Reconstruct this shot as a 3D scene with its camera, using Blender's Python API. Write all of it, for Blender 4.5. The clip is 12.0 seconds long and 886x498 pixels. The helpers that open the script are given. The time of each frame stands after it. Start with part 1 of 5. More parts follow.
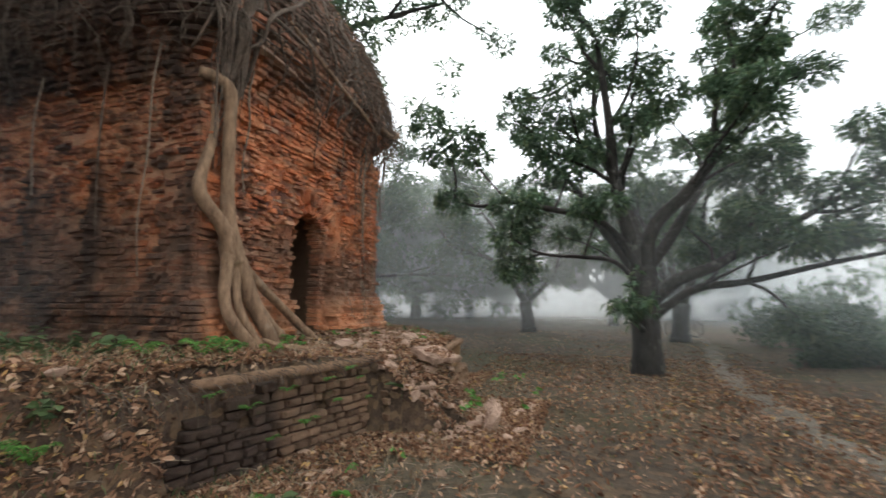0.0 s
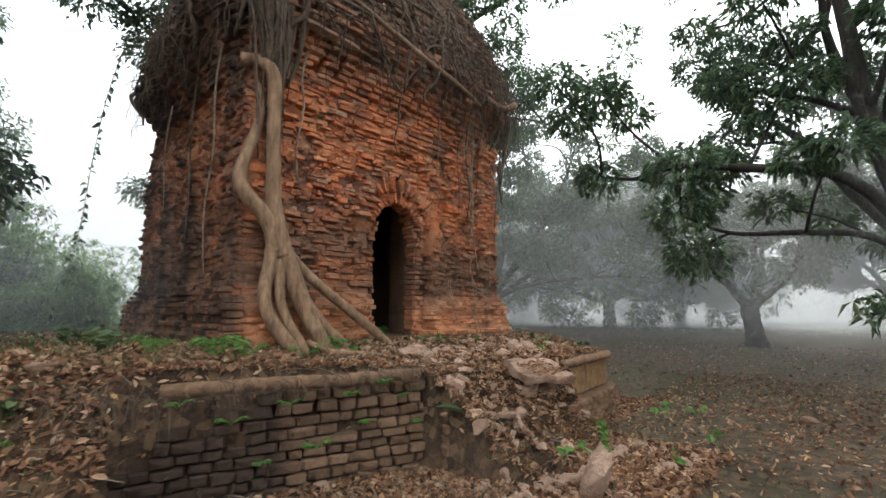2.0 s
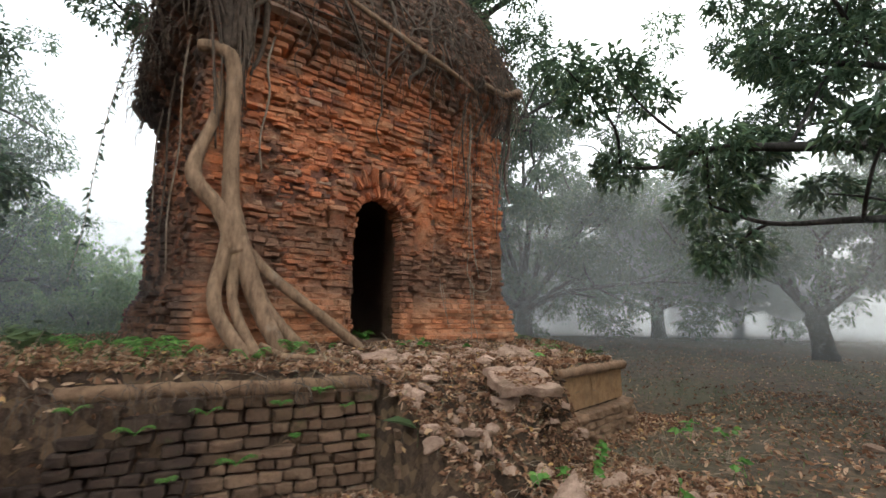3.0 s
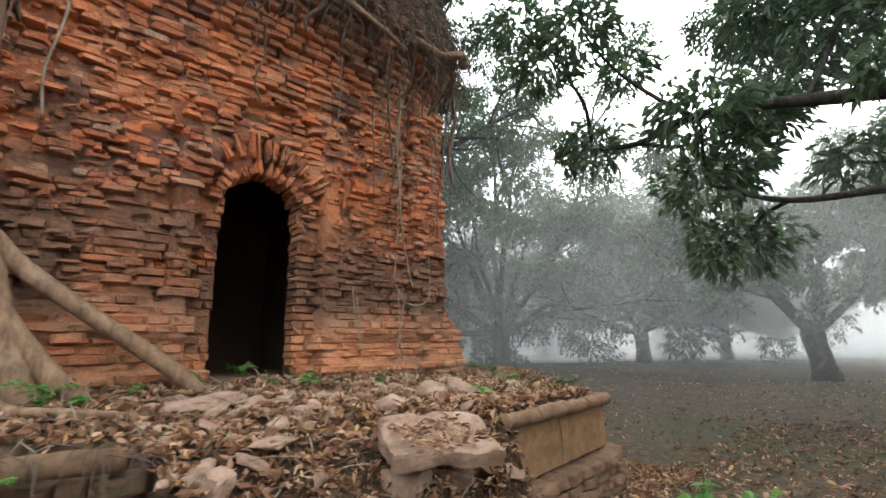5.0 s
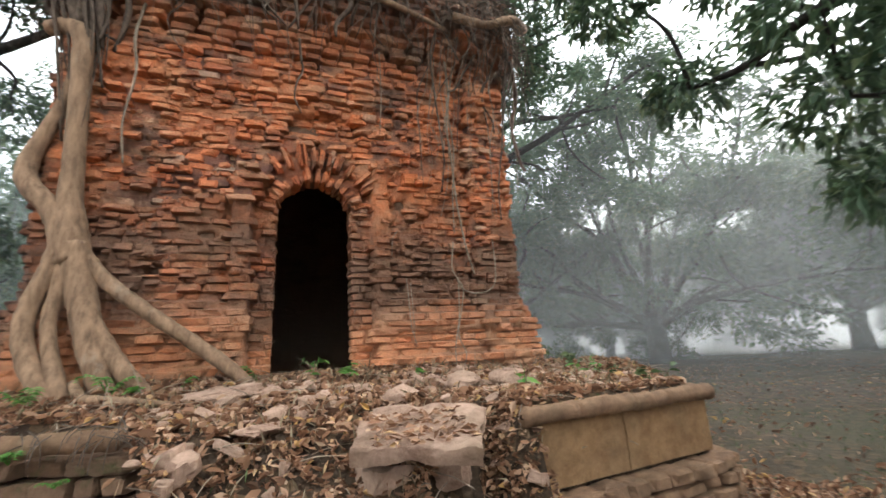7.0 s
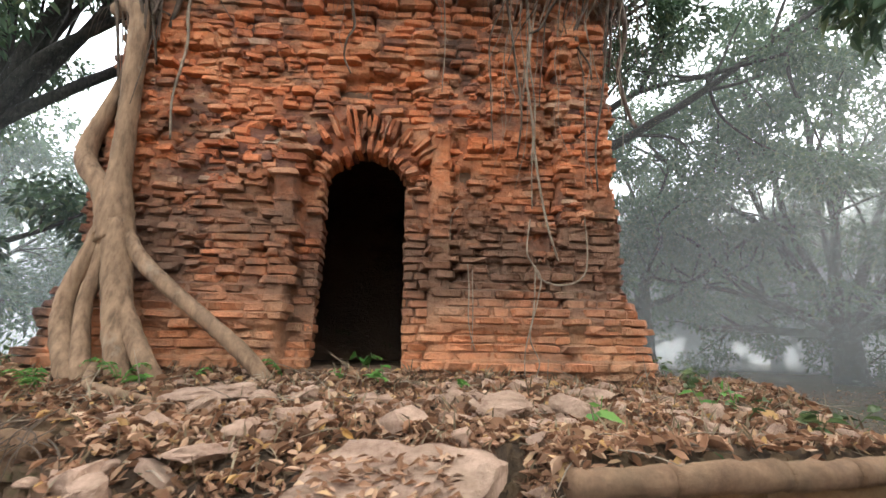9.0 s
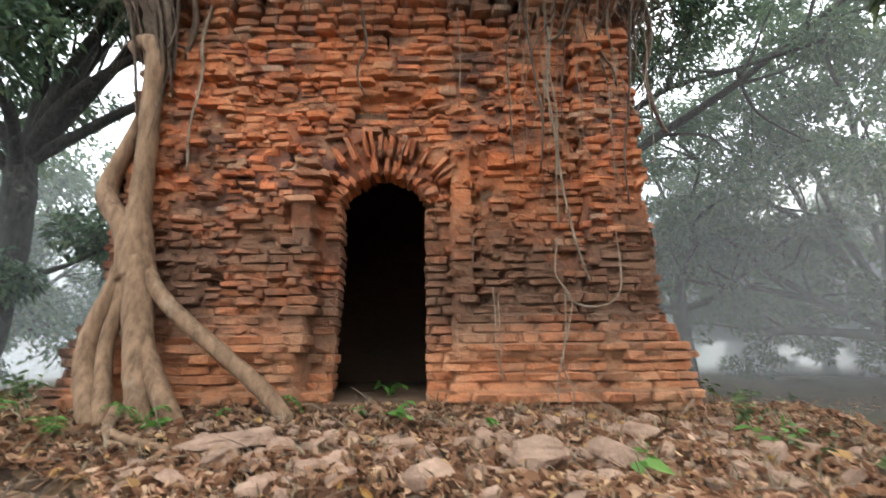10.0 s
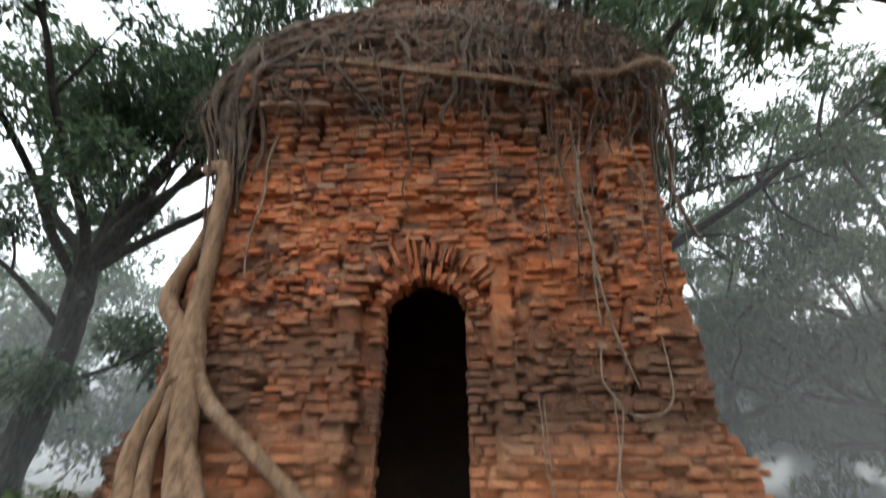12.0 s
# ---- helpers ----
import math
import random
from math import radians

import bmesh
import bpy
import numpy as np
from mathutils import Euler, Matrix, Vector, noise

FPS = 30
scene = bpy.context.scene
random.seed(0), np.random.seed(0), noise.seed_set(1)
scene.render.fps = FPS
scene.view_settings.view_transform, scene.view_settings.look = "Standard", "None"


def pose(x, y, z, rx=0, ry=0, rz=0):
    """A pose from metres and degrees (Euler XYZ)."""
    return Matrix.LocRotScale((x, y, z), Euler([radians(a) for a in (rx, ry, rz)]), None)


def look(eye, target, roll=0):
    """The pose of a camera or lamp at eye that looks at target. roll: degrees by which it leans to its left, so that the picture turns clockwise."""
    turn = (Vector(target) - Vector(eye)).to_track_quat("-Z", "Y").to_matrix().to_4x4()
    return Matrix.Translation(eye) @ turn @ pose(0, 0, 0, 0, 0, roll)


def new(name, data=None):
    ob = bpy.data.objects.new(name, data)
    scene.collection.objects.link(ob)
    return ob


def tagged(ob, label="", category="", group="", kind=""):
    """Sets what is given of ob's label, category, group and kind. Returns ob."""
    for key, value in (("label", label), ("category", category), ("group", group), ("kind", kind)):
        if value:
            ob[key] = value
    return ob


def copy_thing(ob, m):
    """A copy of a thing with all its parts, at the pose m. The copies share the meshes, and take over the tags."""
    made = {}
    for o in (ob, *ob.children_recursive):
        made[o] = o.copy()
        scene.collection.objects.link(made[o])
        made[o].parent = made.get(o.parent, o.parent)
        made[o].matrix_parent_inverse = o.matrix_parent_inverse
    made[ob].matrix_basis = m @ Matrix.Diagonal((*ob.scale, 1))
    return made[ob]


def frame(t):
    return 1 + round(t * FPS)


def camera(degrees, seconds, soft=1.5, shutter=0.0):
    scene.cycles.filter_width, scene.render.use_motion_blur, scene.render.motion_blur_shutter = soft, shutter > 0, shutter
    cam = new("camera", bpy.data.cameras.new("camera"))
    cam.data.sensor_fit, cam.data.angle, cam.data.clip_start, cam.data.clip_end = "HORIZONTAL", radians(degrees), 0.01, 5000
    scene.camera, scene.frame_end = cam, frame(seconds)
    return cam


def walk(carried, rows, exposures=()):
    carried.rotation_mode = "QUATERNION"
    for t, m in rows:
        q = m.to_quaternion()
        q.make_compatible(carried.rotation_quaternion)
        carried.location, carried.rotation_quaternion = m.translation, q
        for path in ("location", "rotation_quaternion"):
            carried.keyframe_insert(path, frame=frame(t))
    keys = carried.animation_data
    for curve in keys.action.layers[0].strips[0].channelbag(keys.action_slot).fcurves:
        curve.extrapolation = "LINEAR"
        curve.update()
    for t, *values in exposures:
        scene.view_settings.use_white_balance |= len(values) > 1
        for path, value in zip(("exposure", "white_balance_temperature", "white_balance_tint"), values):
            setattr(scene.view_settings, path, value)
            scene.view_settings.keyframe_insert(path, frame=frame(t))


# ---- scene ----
cam = camera(91.0, 12.0, soft=1.5, shutter=0.4)
METRES, EYE, TILT, LEAN, TURN = 8.0, 1.6, 7.0, 0.0, -72.0
ROWS = [
    (0.0, 0.0, 0.0, 0.0, -0.0, 0.0, -0.0),
    (0.5, 0.0337, 0.0476, -0.0133, 9.53, 0.97, 0.09),
    (1.0, 0.0876, 0.098, -0.0281, 12.64, 1.17, -0.02),
    (1.5, 0.1261, 0.153, -0.0353, 24.35, 1.61, 1.02),
    (2.0, 0.148, 0.2163, -0.0424, 26.26, 1.91, 3.11),
    (2.5, 0.1798, 0.2709, -0.0571, 31.94, 2.73, 3.3),
    (3.0, 0.203, 0.3246, -0.0668, 32.43, 3.54, 3.57),
    (5.0, 0.1651, 0.5473, -0.1041, 30.26, 7.25, 5.06),
    (5.5, 0.1806, 0.5915, -0.1181, 37.03, 8.18, 7.19),
    (6.0, 0.2131, 0.6243, -0.1217, 41.97, 8.9, 6.6),
    (6.5, 0.2225, 0.6249, -0.1259, 42.06, 8.78, 8.34),
    (7.0, 0.2358, 0.6558, -0.1322, 50.7, 9.52, 8.74),
    (9.0, 0.1834, 0.7772, -0.1345, 67.4, 10.46, 5.58),
    (9.5, 0.1745, 0.797, -0.128, 69.12, 10.61, 6.65),
    (10.0, 0.1701, 0.789, -0.1151, 71.24, 11.84, 7.15),
    (10.5, 0.1839, 0.7694, -0.0993, 74.21, 31.92, 6.39),
    (11.0, 0.189, 0.7621, -0.0976, 74.3, 38.36, 6.1),
    (11.5, 0.1846, 0.7676, -0.103, 74.35, 37.42, 6.18),
    (12.0, 0.1773, 0.769, -0.1136, 74.48, 25.44, 6.38),
]
HOME = pose(-5.981, -4.203, EYE, TILT, LEAN, TURN)
EXPOSURES = [(0.0, 0.2), (1.0, 0.3), (3.0, 0.3), (5.0, 0.7), (7.0, 0.9), (9.5, 1.05), (10.0, 0.95), (10.5, -0.25), (11.0, -1.1), (11.5, -1.05), (12.0, 0.45)]
walk(cam, [(t, HOME @ pose(METRES * x, METRES * y, METRES * z, 90 + pitch, roll, yaw)) for t, x, y, z, yaw, pitch, roll in ROWS], EXPOSURES)

# ---- world and light: a foggy morning, low sun behind the mist ----
SUN_EL, SUN_AZ = radians(34), radians(69)
world = bpy.data.worlds.new("foggy_sky")
scene.world = world
world.use_nodes = True
wt = world.node_tree
wt.nodes.clear()
sky = wt.nodes.new("ShaderNodeTexSky")
sky.sky_type = "NISHITA"
sky.sun_disc = False
sky.sun_elevation, sky.sun_rotation = SUN_EL, SUN_AZ
sky.air_density, sky.dust_density, sky.ozone_density = 1.0, 6.0, 1.0
hsv = wt.nodes.new("ShaderNodeHueSaturation")
hsv.inputs["Saturation"].default_value = 0.25
veil = wt.nodes.new("ShaderNodeMix")
veil.data_type = "RGBA"
veil.inputs[0].default_value = 0.90
veil.inputs[7].default_value = (13.6, 14.7, 15.4, 1)
bg = wt.nodes.new("ShaderNodeBackground")
bg.inputs["Strength"].default_value = 0.15
wout = wt.nodes.new("ShaderNodeOutputWorld")
wt.links.new(sky.outputs[0], hsv.inputs["Color"])
wt.links.new(hsv.outputs[0], veil.inputs[6])
wt.links.new(veil.outputs[2], bg.inputs["Color"])
wt.links.new(bg.outputs[0], wout.inputs[0])

sun = new("sun", bpy.data.lights.new("sun", "SUN"))
sun.data.energy, sun.data.angle, sun.data.color = 3.0, radians(14), (1.0, 0.95, 0.88)
sun_dir = Vector((math.sin(SUN_AZ) * math.cos(SUN_EL), math.cos(SUN_AZ) * math.cos(SUN_EL), math.sin(SUN_EL)))
sun.matrix_world = look(sun_dir * 50, (0, 0, 0))


# ---- materials ----
def mat_base(name, rough=0.9):
    m = bpy.data.materials.new(name)
    m.use_nodes = True
    nt = m.node_tree
    b = nt.nodes["Principled BSDF"]
    b.inputs["Roughness"].default_value = rough
    b.inputs["Specular IOR Level"].default_value = 0.25
    geo = nt.nodes.new("ShaderNodeNewGeometry")
    return m, nt, b, geo


def noise_node(nt, geo, scale, detail=4, rough=0.6, stretch=None):
    n = nt.nodes.new("ShaderNodeTexNoise")
    n.inputs["Scale"].default_value = scale
    n.inputs["Detail"].default_value = detail
    n.inputs["Roughness"].default_value = rough
    if stretch:
        mp = nt.nodes.new("ShaderNodeMapping")
        mp.inputs["Scale"].default_value = stretch
        nt.links.new(geo.outputs["Position"], mp.inputs["Vector"])
        nt.links.new(mp.outputs[0], n.inputs["Vector"])
    else:
        nt.links.new(geo.outputs["Position"], n.inputs["Vector"])
    return n.outputs["Fac"]


def ramp(nt, fac, stops, interp="LINEAR"):
    r = nt.nodes.new("ShaderNodeValToRGB")
    r.color_ramp.interpolation = interp
    el = r.color_ramp.elements
    while len(el) < len(stops):
        el.new(0.5)
    for e, (p, c) in zip(el, stops):
        e.position, e.color = p, (*c, 1) if len(c) == 3 else c
    nt.links.new(fac, r.inputs[0])
    return r.outputs[0]


def grey(v):
    return (v, v, v)


def mixc(nt, fac, a, b, mode="MIX"):
    n = nt.nodes.new("ShaderNodeMix")
    n.data_type, n.blend_type = "RGBA", mode
    for sock, v in ((n.inputs[0], fac), (n.inputs[6], a), (n.inputs[7], b)):
        if isinstance(v, (int, float)):
            sock.default_value = v
        elif isinstance(v, tuple):
            sock.default_value = (*v, 1)
        else:
            nt.links.new(v, sock)
    return n.outputs[2]


def calc(nt, op, a, b=0.0, clamp=False):
    n = nt.nodes.new("ShaderNodeMath")
    n.operation, n.use_clamp = op, clamp
    for sock, v in zip(n.inputs, (a, b)):
        if isinstance(v, (int, float)):
            sock.default_value = v
        else:
            nt.links.new(v, sock)
    return n.outputs[0]


def bump(nt, b, height, strength=0.5, dist=0.02):
    n = nt.nodes.new("ShaderNodeBump")
    n.inputs["Strength"].default_value, n.inputs["Distance"].default_value = strength, dist
    nt.links.new(height, n.inputs["Height"])
    nt.links.new(n.outputs[0], b.inputs["Normal"])


def piece_random(nt, geo):
    info = nt.nodes.new("ShaderNodeObjectInfo")
    s = calc(nt, "ADD", info.outputs["Random"], geo.outputs["Random Per Island"])
    return calc(nt, "FRACT", s)


def height_of(nt, geo):
    s = nt.nodes.new("ShaderNodeSeparateXYZ")
    nt.links.new(geo.outputs["Position"], s.inputs[0])
    return s.outputs["Z"]


def brick_material(name, stops, iron, pale, soot, soot_from, soot_to, moss):
    """Old brick: a colour for each piece, patches of iron red and grime, black lichen that thickens upwards, a little
    moss, painted shade on the left.
    """
    m, nt, b, geo = mat_base(name, 0.92)
    col = ramp(nt, piece_random(nt, geo), stops)
    patch = noise_node(nt, geo, 0.9, 5, 0.65)
    col = mixc(nt, ramp(nt, patch, [(0.42, grey(0)), (0.62, grey(1))]), col, mixc(nt, 0.7, col, iron))
    grime = noise_node(nt, geo, 1.7, 6, 0.7, (1, 1, 1.8))
    col = mixc(nt, ramp(nt, grime, [(0.50, grey(0)), (0.64, grey(0.85))]), col, (0.10, 0.06, 0.043))
    z = height_of(nt, geo)
    clay = ramp(nt, noise_node(nt, geo, 2.6, 5, 0.65, (1, 1, 1.5)), [(0.48, grey(0)), (0.62, grey(0.7))])
    col = mixc(nt, clay, col, mixc(nt, 0.6, col, pale))
    foot = calc(nt, "DIVIDE", calc(nt, "SUBTRACT", 1.85, z), 0.3, True)
    col = mixc(nt, calc(nt, "MULTIPLY", foot, 0.55), col, mixc(nt, 0.7, col, pale))
    up = calc(nt, "DIVIDE", calc(nt, "SUBTRACT", z, soot_from), soot_to - soot_from, True)
    up = calc(nt, "ADD", up, calc(nt, "MULTIPLY", calc(nt, "SUBTRACT", noise_node(nt, geo, 2.4, 5, 0.7), 0.5), 1.6))
    col = mixc(nt, ramp(nt, up, [(0.25, grey(0)), (0.85, grey(0.85))]), col, soot)
    low = calc(nt, "DIVIDE", calc(nt, "SUBTRACT", 2.95, z), 0.6, True)
    low = calc(nt, "MULTIPLY", low, calc(nt, "DIVIDE", calc(nt, "SUBTRACT", z, 1.4), 0.4, True))
    low = calc(nt, "MULTIPLY", low, ramp(nt, noise_node(nt, geo, 1.1, 5, 0.65, (1, 1, 1.2)), [(0.34, grey(0.1)), (0.52, grey(0.88))]))
    col = mixc(nt, low, col, (0.19, 0.108, 0.07))
    # left of x -2.1: tree shade put into the colour, with black lichen streaks
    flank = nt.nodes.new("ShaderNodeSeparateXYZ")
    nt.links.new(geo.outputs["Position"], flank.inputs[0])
    west_shade = calc(nt, "DIVIDE", calc(nt, "SUBTRACT", -2.1, flank.outputs["X"]), 0.15, True)
    streaked_shade = ramp(nt, noise_node(nt, geo, 1.3, 6, 0.7, (1, 1.6, 0.7)), [(0.34, grey(0.5)), (0.54, grey(0.94))])
    col = mixc(nt, calc(nt, "MULTIPLY", west_shade, streaked_shade), col, (0.06, 0.038, 0.029))
    fine = noise_node(nt, geo, 38, 6, 0.7)
    col = mixc(nt, ramp(nt, fine, [(0.35, grey(0.55)), (0.7, grey(0))]), col, mixc(nt, 0.55, col, (0.03, 0.02, 0.015)))
    green = ramp(nt, noise_node(nt, geo, 3.1, 5, 0.7), [(0.62, grey(0)), (0.74, grey(moss))])
    col = mixc(nt, green, col, (0.07, 0.085, 0.03))
    nt.links.new(col, b.inputs["Base Color"])
    beds = noise_node(nt, geo, 5, 4, 0.6, (0.9, 0.9, 5.0))
    bump(nt, b, calc(nt, "ADD", calc(nt, "ADD", calc(nt, "MULTIPLY", noise_node(nt, geo, 14, 5, 0.65), 1.2), fine), calc(nt, "MULTIPLY", beds, 0.4)), 1.0, 0.022)
    return m


TOWER_STOPS = [(0.0, (0.12, 0.058, 0.045)), (0.12, (0.25, 0.095, 0.062)), (0.3, (0.52, 0.165, 0.08)), (0.6, (0.70, 0.215, 0.088)), (0.8, (0.60, 0.19, 0.09)), (0.94, (0.72, 0.33, 0.18)), (1.0, (0.50, 0.36, 0.26))]
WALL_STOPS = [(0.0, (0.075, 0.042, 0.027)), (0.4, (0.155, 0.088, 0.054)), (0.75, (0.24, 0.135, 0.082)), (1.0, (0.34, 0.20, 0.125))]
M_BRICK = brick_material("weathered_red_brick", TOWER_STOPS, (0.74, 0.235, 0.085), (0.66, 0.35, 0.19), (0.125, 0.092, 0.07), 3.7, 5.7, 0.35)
# also on the tower's core, where its dark tone stands for shade inside
M_TERRACE_CORE_SHADE = brick_material("mossy_terrace_and_core_shade", WALL_STOPS, (0.17, 0.095, 0.055), (0.24, 0.15, 0.095), (0.06, 0.05, 0.04), 4.0, 8.0, 0.8)


def earth_material(name, dark, mid, light, scale=3.0, leafy=0.0, olive=0.6):
    m, nt, b, geo = mat_base(name, 0.97)
    a = noise_node(nt, geo, scale, 6, 0.7)
    col = ramp(nt, a, [(0.3, dark), (0.5, mid), (0.72, light)])
    fine = noise_node(nt, geo, scale * 14, 5, 0.75)
    col = mixc(nt, ramp(nt, fine, [(0.38, grey(0.8)), (0.62, grey(0))]), col, mixc(nt, 0.7, col, (0.02, 0.014, 0.01)))
    vor = nt.nodes.new("ShaderNodeTexVoronoi")
    vor.inputs["Scale"].default_value = 13
    nt.links.new(geo.outputs["Position"], vor.inputs["Vector"])
    tone = nt.nodes.new("ShaderNodeSeparateColor")
    nt.links.new(vor.outputs["Color"], tone.inputs[0])
    if leafy:
        col = mixc(nt, ramp(nt, tone.outputs[0], [(0.55, grey(0)), (0.9, grey(leafy))]), col, (0.20, 0.125, 0.07))
    big = noise_node(nt, geo, 0.22, 4, 0.6)
    col = mixc(nt, ramp(nt, big, [(0.45, grey(0)), (0.65, grey(olive))]), col, (0.075, 0.072, 0.035))
    nt.links.new(col, b.inputs["Base Color"])
    bump(nt, b, calc(nt, "ADD", calc(nt, "MULTIPLY", vor.outputs["Distance"], 0.8), fine), 0.8, 0.04)
    return m


M_GROUND = earth_material("leaf_strewn_soil", (0.045, 0.033, 0.024), (0.085, 0.06, 0.041), (0.13, 0.095, 0.066), 2.0, 0.5)
M_MOUND = earth_material("terrace_soil", (0.045, 0.026, 0.017), (0.095, 0.056, 0.036), (0.18, 0.11, 0.07), 3.0, 0.7, 0.15)
M_PATH = earth_material("trodden_sand", (0.13, 0.105, 0.08), (0.2, 0.165, 0.13), (0.27, 0.225, 0.18), 2.5)


def bark_material(name, dark, light, stretch=(6, 6, 1.2)):
    m, nt, b, geo = mat_base(name, 0.9)
    a = noise_node(nt, geo, 4.0, 6, 0.7, stretch)
    col = ramp(nt, a, [(0.32, dark), (0.68, light)])
    lich = noise_node(nt, geo, 3.5, 5, 0.7)
    col = mixc(nt, ramp(nt, lich, [(0.58, grey(0)), (0.72, grey(0.6))]), col, mixc(nt, 0.5, light, (0.3, 0.28, 0.24)))
    nt.links.new(col, b.inputs["Base Color"])
    bump(nt, b, calc(nt, "ADD", a, calc(nt, "MULTIPLY", noise_node(nt, geo, 45, 4, 0.7), 0.4)), 0.7, 0.02)
    return m


M_BARK = bark_material("mango_bark", (0.012, 0.0105, 0.009), (0.05, 0.043, 0.036))
M_ROOT = bark_material("fig_root_bark", (0.10, 0.060, 0.036), (0.31, 0.19, 0.115), (4, 4, 0.9))
M_VINE = bark_material("dry_rootlet", (0.13, 0.095, 0.07), (0.34, 0.26, 0.19), (3, 3, 3))
M_MAT = bark_material("matted_roots", (0.045, 0.032, 0.024), (0.155, 0.11, 0.08), (5, 5, 3))


def leaf_material(name, stops, rough=0.5, through_light=0.25):
    m, nt, b, geo = mat_base(name, rough)
    col = ramp(nt, geo.outputs["Random Per Island"], stops)
    big = noise_node(nt, geo, 0.7, 3, 0.6)
    col = mixc(nt, ramp(nt, big, [(0.35, grey(0.5)), (0.65, grey(0))]), col, mixc(nt, 0.6, col, stops[0][1]))
    nt.links.new(col, b.inputs["Base Color"])
    if through_light:
        tr = nt.nodes.new("ShaderNodeBsdfTranslucent")
        mx = nt.nodes.new("ShaderNodeMixShader")
        mx.inputs[0].default_value = through_light
        nt.links.new(col, tr.inputs["Color"])
        nt.links.new(b.outputs[0], mx.inputs[1])
        nt.links.new(tr.outputs[0], mx.inputs[2])
        nt.links.new(mx.outputs[0], nt.nodes["Material Output"].inputs["Surface"])
    return m


M_LEAF = leaf_material("mango_leaf", [(0.0, (0.042, 0.075, 0.043)), (0.5, (0.072, 0.122, 0.064)), (0.85, (0.11, 0.165, 0.082)), (1.0, (0.15, 0.18, 0.085))], 0.42, 0.4)
M_LIGHT_LEAF = leaf_material("young_leaf", [(0.0, (0.09, 0.17, 0.06)), (0.6, (0.15, 0.26, 0.08)), (1.0, (0.24, 0.34, 0.12))], 0.55, 0.45)
M_FERN = leaf_material("fern_leaf", [(0.0, (0.06, 0.15, 0.03)), (0.6, (0.11, 0.26, 0.05)), (1.0, (0.2, 0.34, 0.08))], 0.55, 0.35)
M_WEED = leaf_material("dull_weed_leaf", [(0.0, (0.05, 0.08, 0.03)), (0.6, (0.09, 0.13, 0.05)), (1.0, (0.15, 0.19, 0.08))], 0.6, 0.3)
M_DEAD = leaf_material("dead_leaf", [(0.0, (0.09, 0.046, 0.026)), (0.35, (0.23, 0.112, 0.06)), (0.7, (0.37, 0.20, 0.118)), (0.93, (0.54, 0.36, 0.24)), (1.0, (0.56, 0.33, 0.11))], 0.75, 0.1)
M_STRAW = leaf_material("dry_grass", [(0.0, (0.12, 0.085, 0.05)), (0.6, (0.24, 0.18, 0.11)), (1.0, (0.34, 0.27, 0.18))], 0.8, 0.15)


def stone_material(name, dark, light):
    m, nt, b, geo = mat_base(name, 0.95)
    a = noise_node(nt, geo, 7, 6, 0.75)
    col = ramp(nt, a, [(0.3, dark), (0.65, light)])
    col = mixc(nt, ramp(nt, noise_node(nt, geo, 2.3, 4, 0.6), [(0.5, grey(0)), (0.7, grey(0.4))]), col, (0.17, 0.12, 0.07))
    nt.links.new(col, b.inputs["Base Color"])
    bump(nt, b, calc(nt, "ADD", noise_node(nt, geo, 26, 6, 0.8), noise_node(nt, geo, 90, 4, 0.8)), 0.8, 0.025)
    return m


M_STONE = stone_material("pinkish_rubble", (0.22, 0.13, 0.09), (0.54, 0.36, 0.265))
M_LEDGE = stone_material("tan_ledge", (0.13, 0.074, 0.045), (0.33, 0.195, 0.115))
M_PLASTER = stone_material("ochre_plaster", (0.20, 0.105, 0.05), (0.40, 0.235, 0.115))
M_METAL = stone_material("dark_metal", (0.02, 0.02, 0.02), (0.04, 0.04, 0.04))


def mist_material(name, density, reach, clear_height):
    """A thin bank of mist: mostly clear, the rest scatters the light of the sky above to both sides. It thins out towards the ground."""
    m = bpy.data.materials.new(name)
    m.use_nodes = True
    nt = m.node_tree
    nt.nodes.clear()
    geo = nt.nodes.new("ShaderNodeNewGeometry")
    out = nt.nodes.new("ShaderNodeOutputMaterial")
    clear, front, back = (nt.nodes.new("ShaderNodeBsdf" + k) for k in ("Transparent", "Diffuse", "Translucent"))
    for k in (front, back):
        k.inputs["Color"].default_value = (0.93, 0.965, 0.98, 1)
    zenith = nt.nodes.new("ShaderNodeCombineXYZ")
    zenith.inputs["Z"].default_value = 1.0
    nt.links.new(zenith.outputs[0], front.inputs["Normal"])
    both, mx = nt.nodes.new("ShaderNodeMixShader"), nt.nodes.new("ShaderNodeMixShader")
    both.inputs[0].default_value = 0.5
    z = height_of(nt, geo)
    fade = calc(nt, "DIVIDE", z, clear_height, True)
    thin = ramp(nt, calc(nt, "DIVIDE", z, reach, True), [(0.35, grey(1.0)), (1.0, grey(0.0))])
    fade = calc(nt, "MULTIPLY", fade, thin)
    wisp = ramp(nt, noise_node(nt, geo, 0.09, 3, 0.5, (1, 1, 1.6)), [(0.3, grey(0.75)), (0.7, grey(1.2))])
    fac = calc(nt, "MULTIPLY", calc(nt, "MULTIPLY", fade, wisp), density, True)
    nt.links.new(front.outputs[0], both.inputs[1])
    nt.links.new(back.outputs[0], both.inputs[2])
    nt.links.new(fac, mx.inputs[0])
    nt.links.new(clear.outputs[0], mx.inputs[1])
    nt.links.new(both.outputs[0], mx.inputs[2])
    nt.links.new(mx.outputs[0], out.inputs["Surface"])
    return m


# ---- mesh helpers ----
RNG = np.random.default_rng(7)


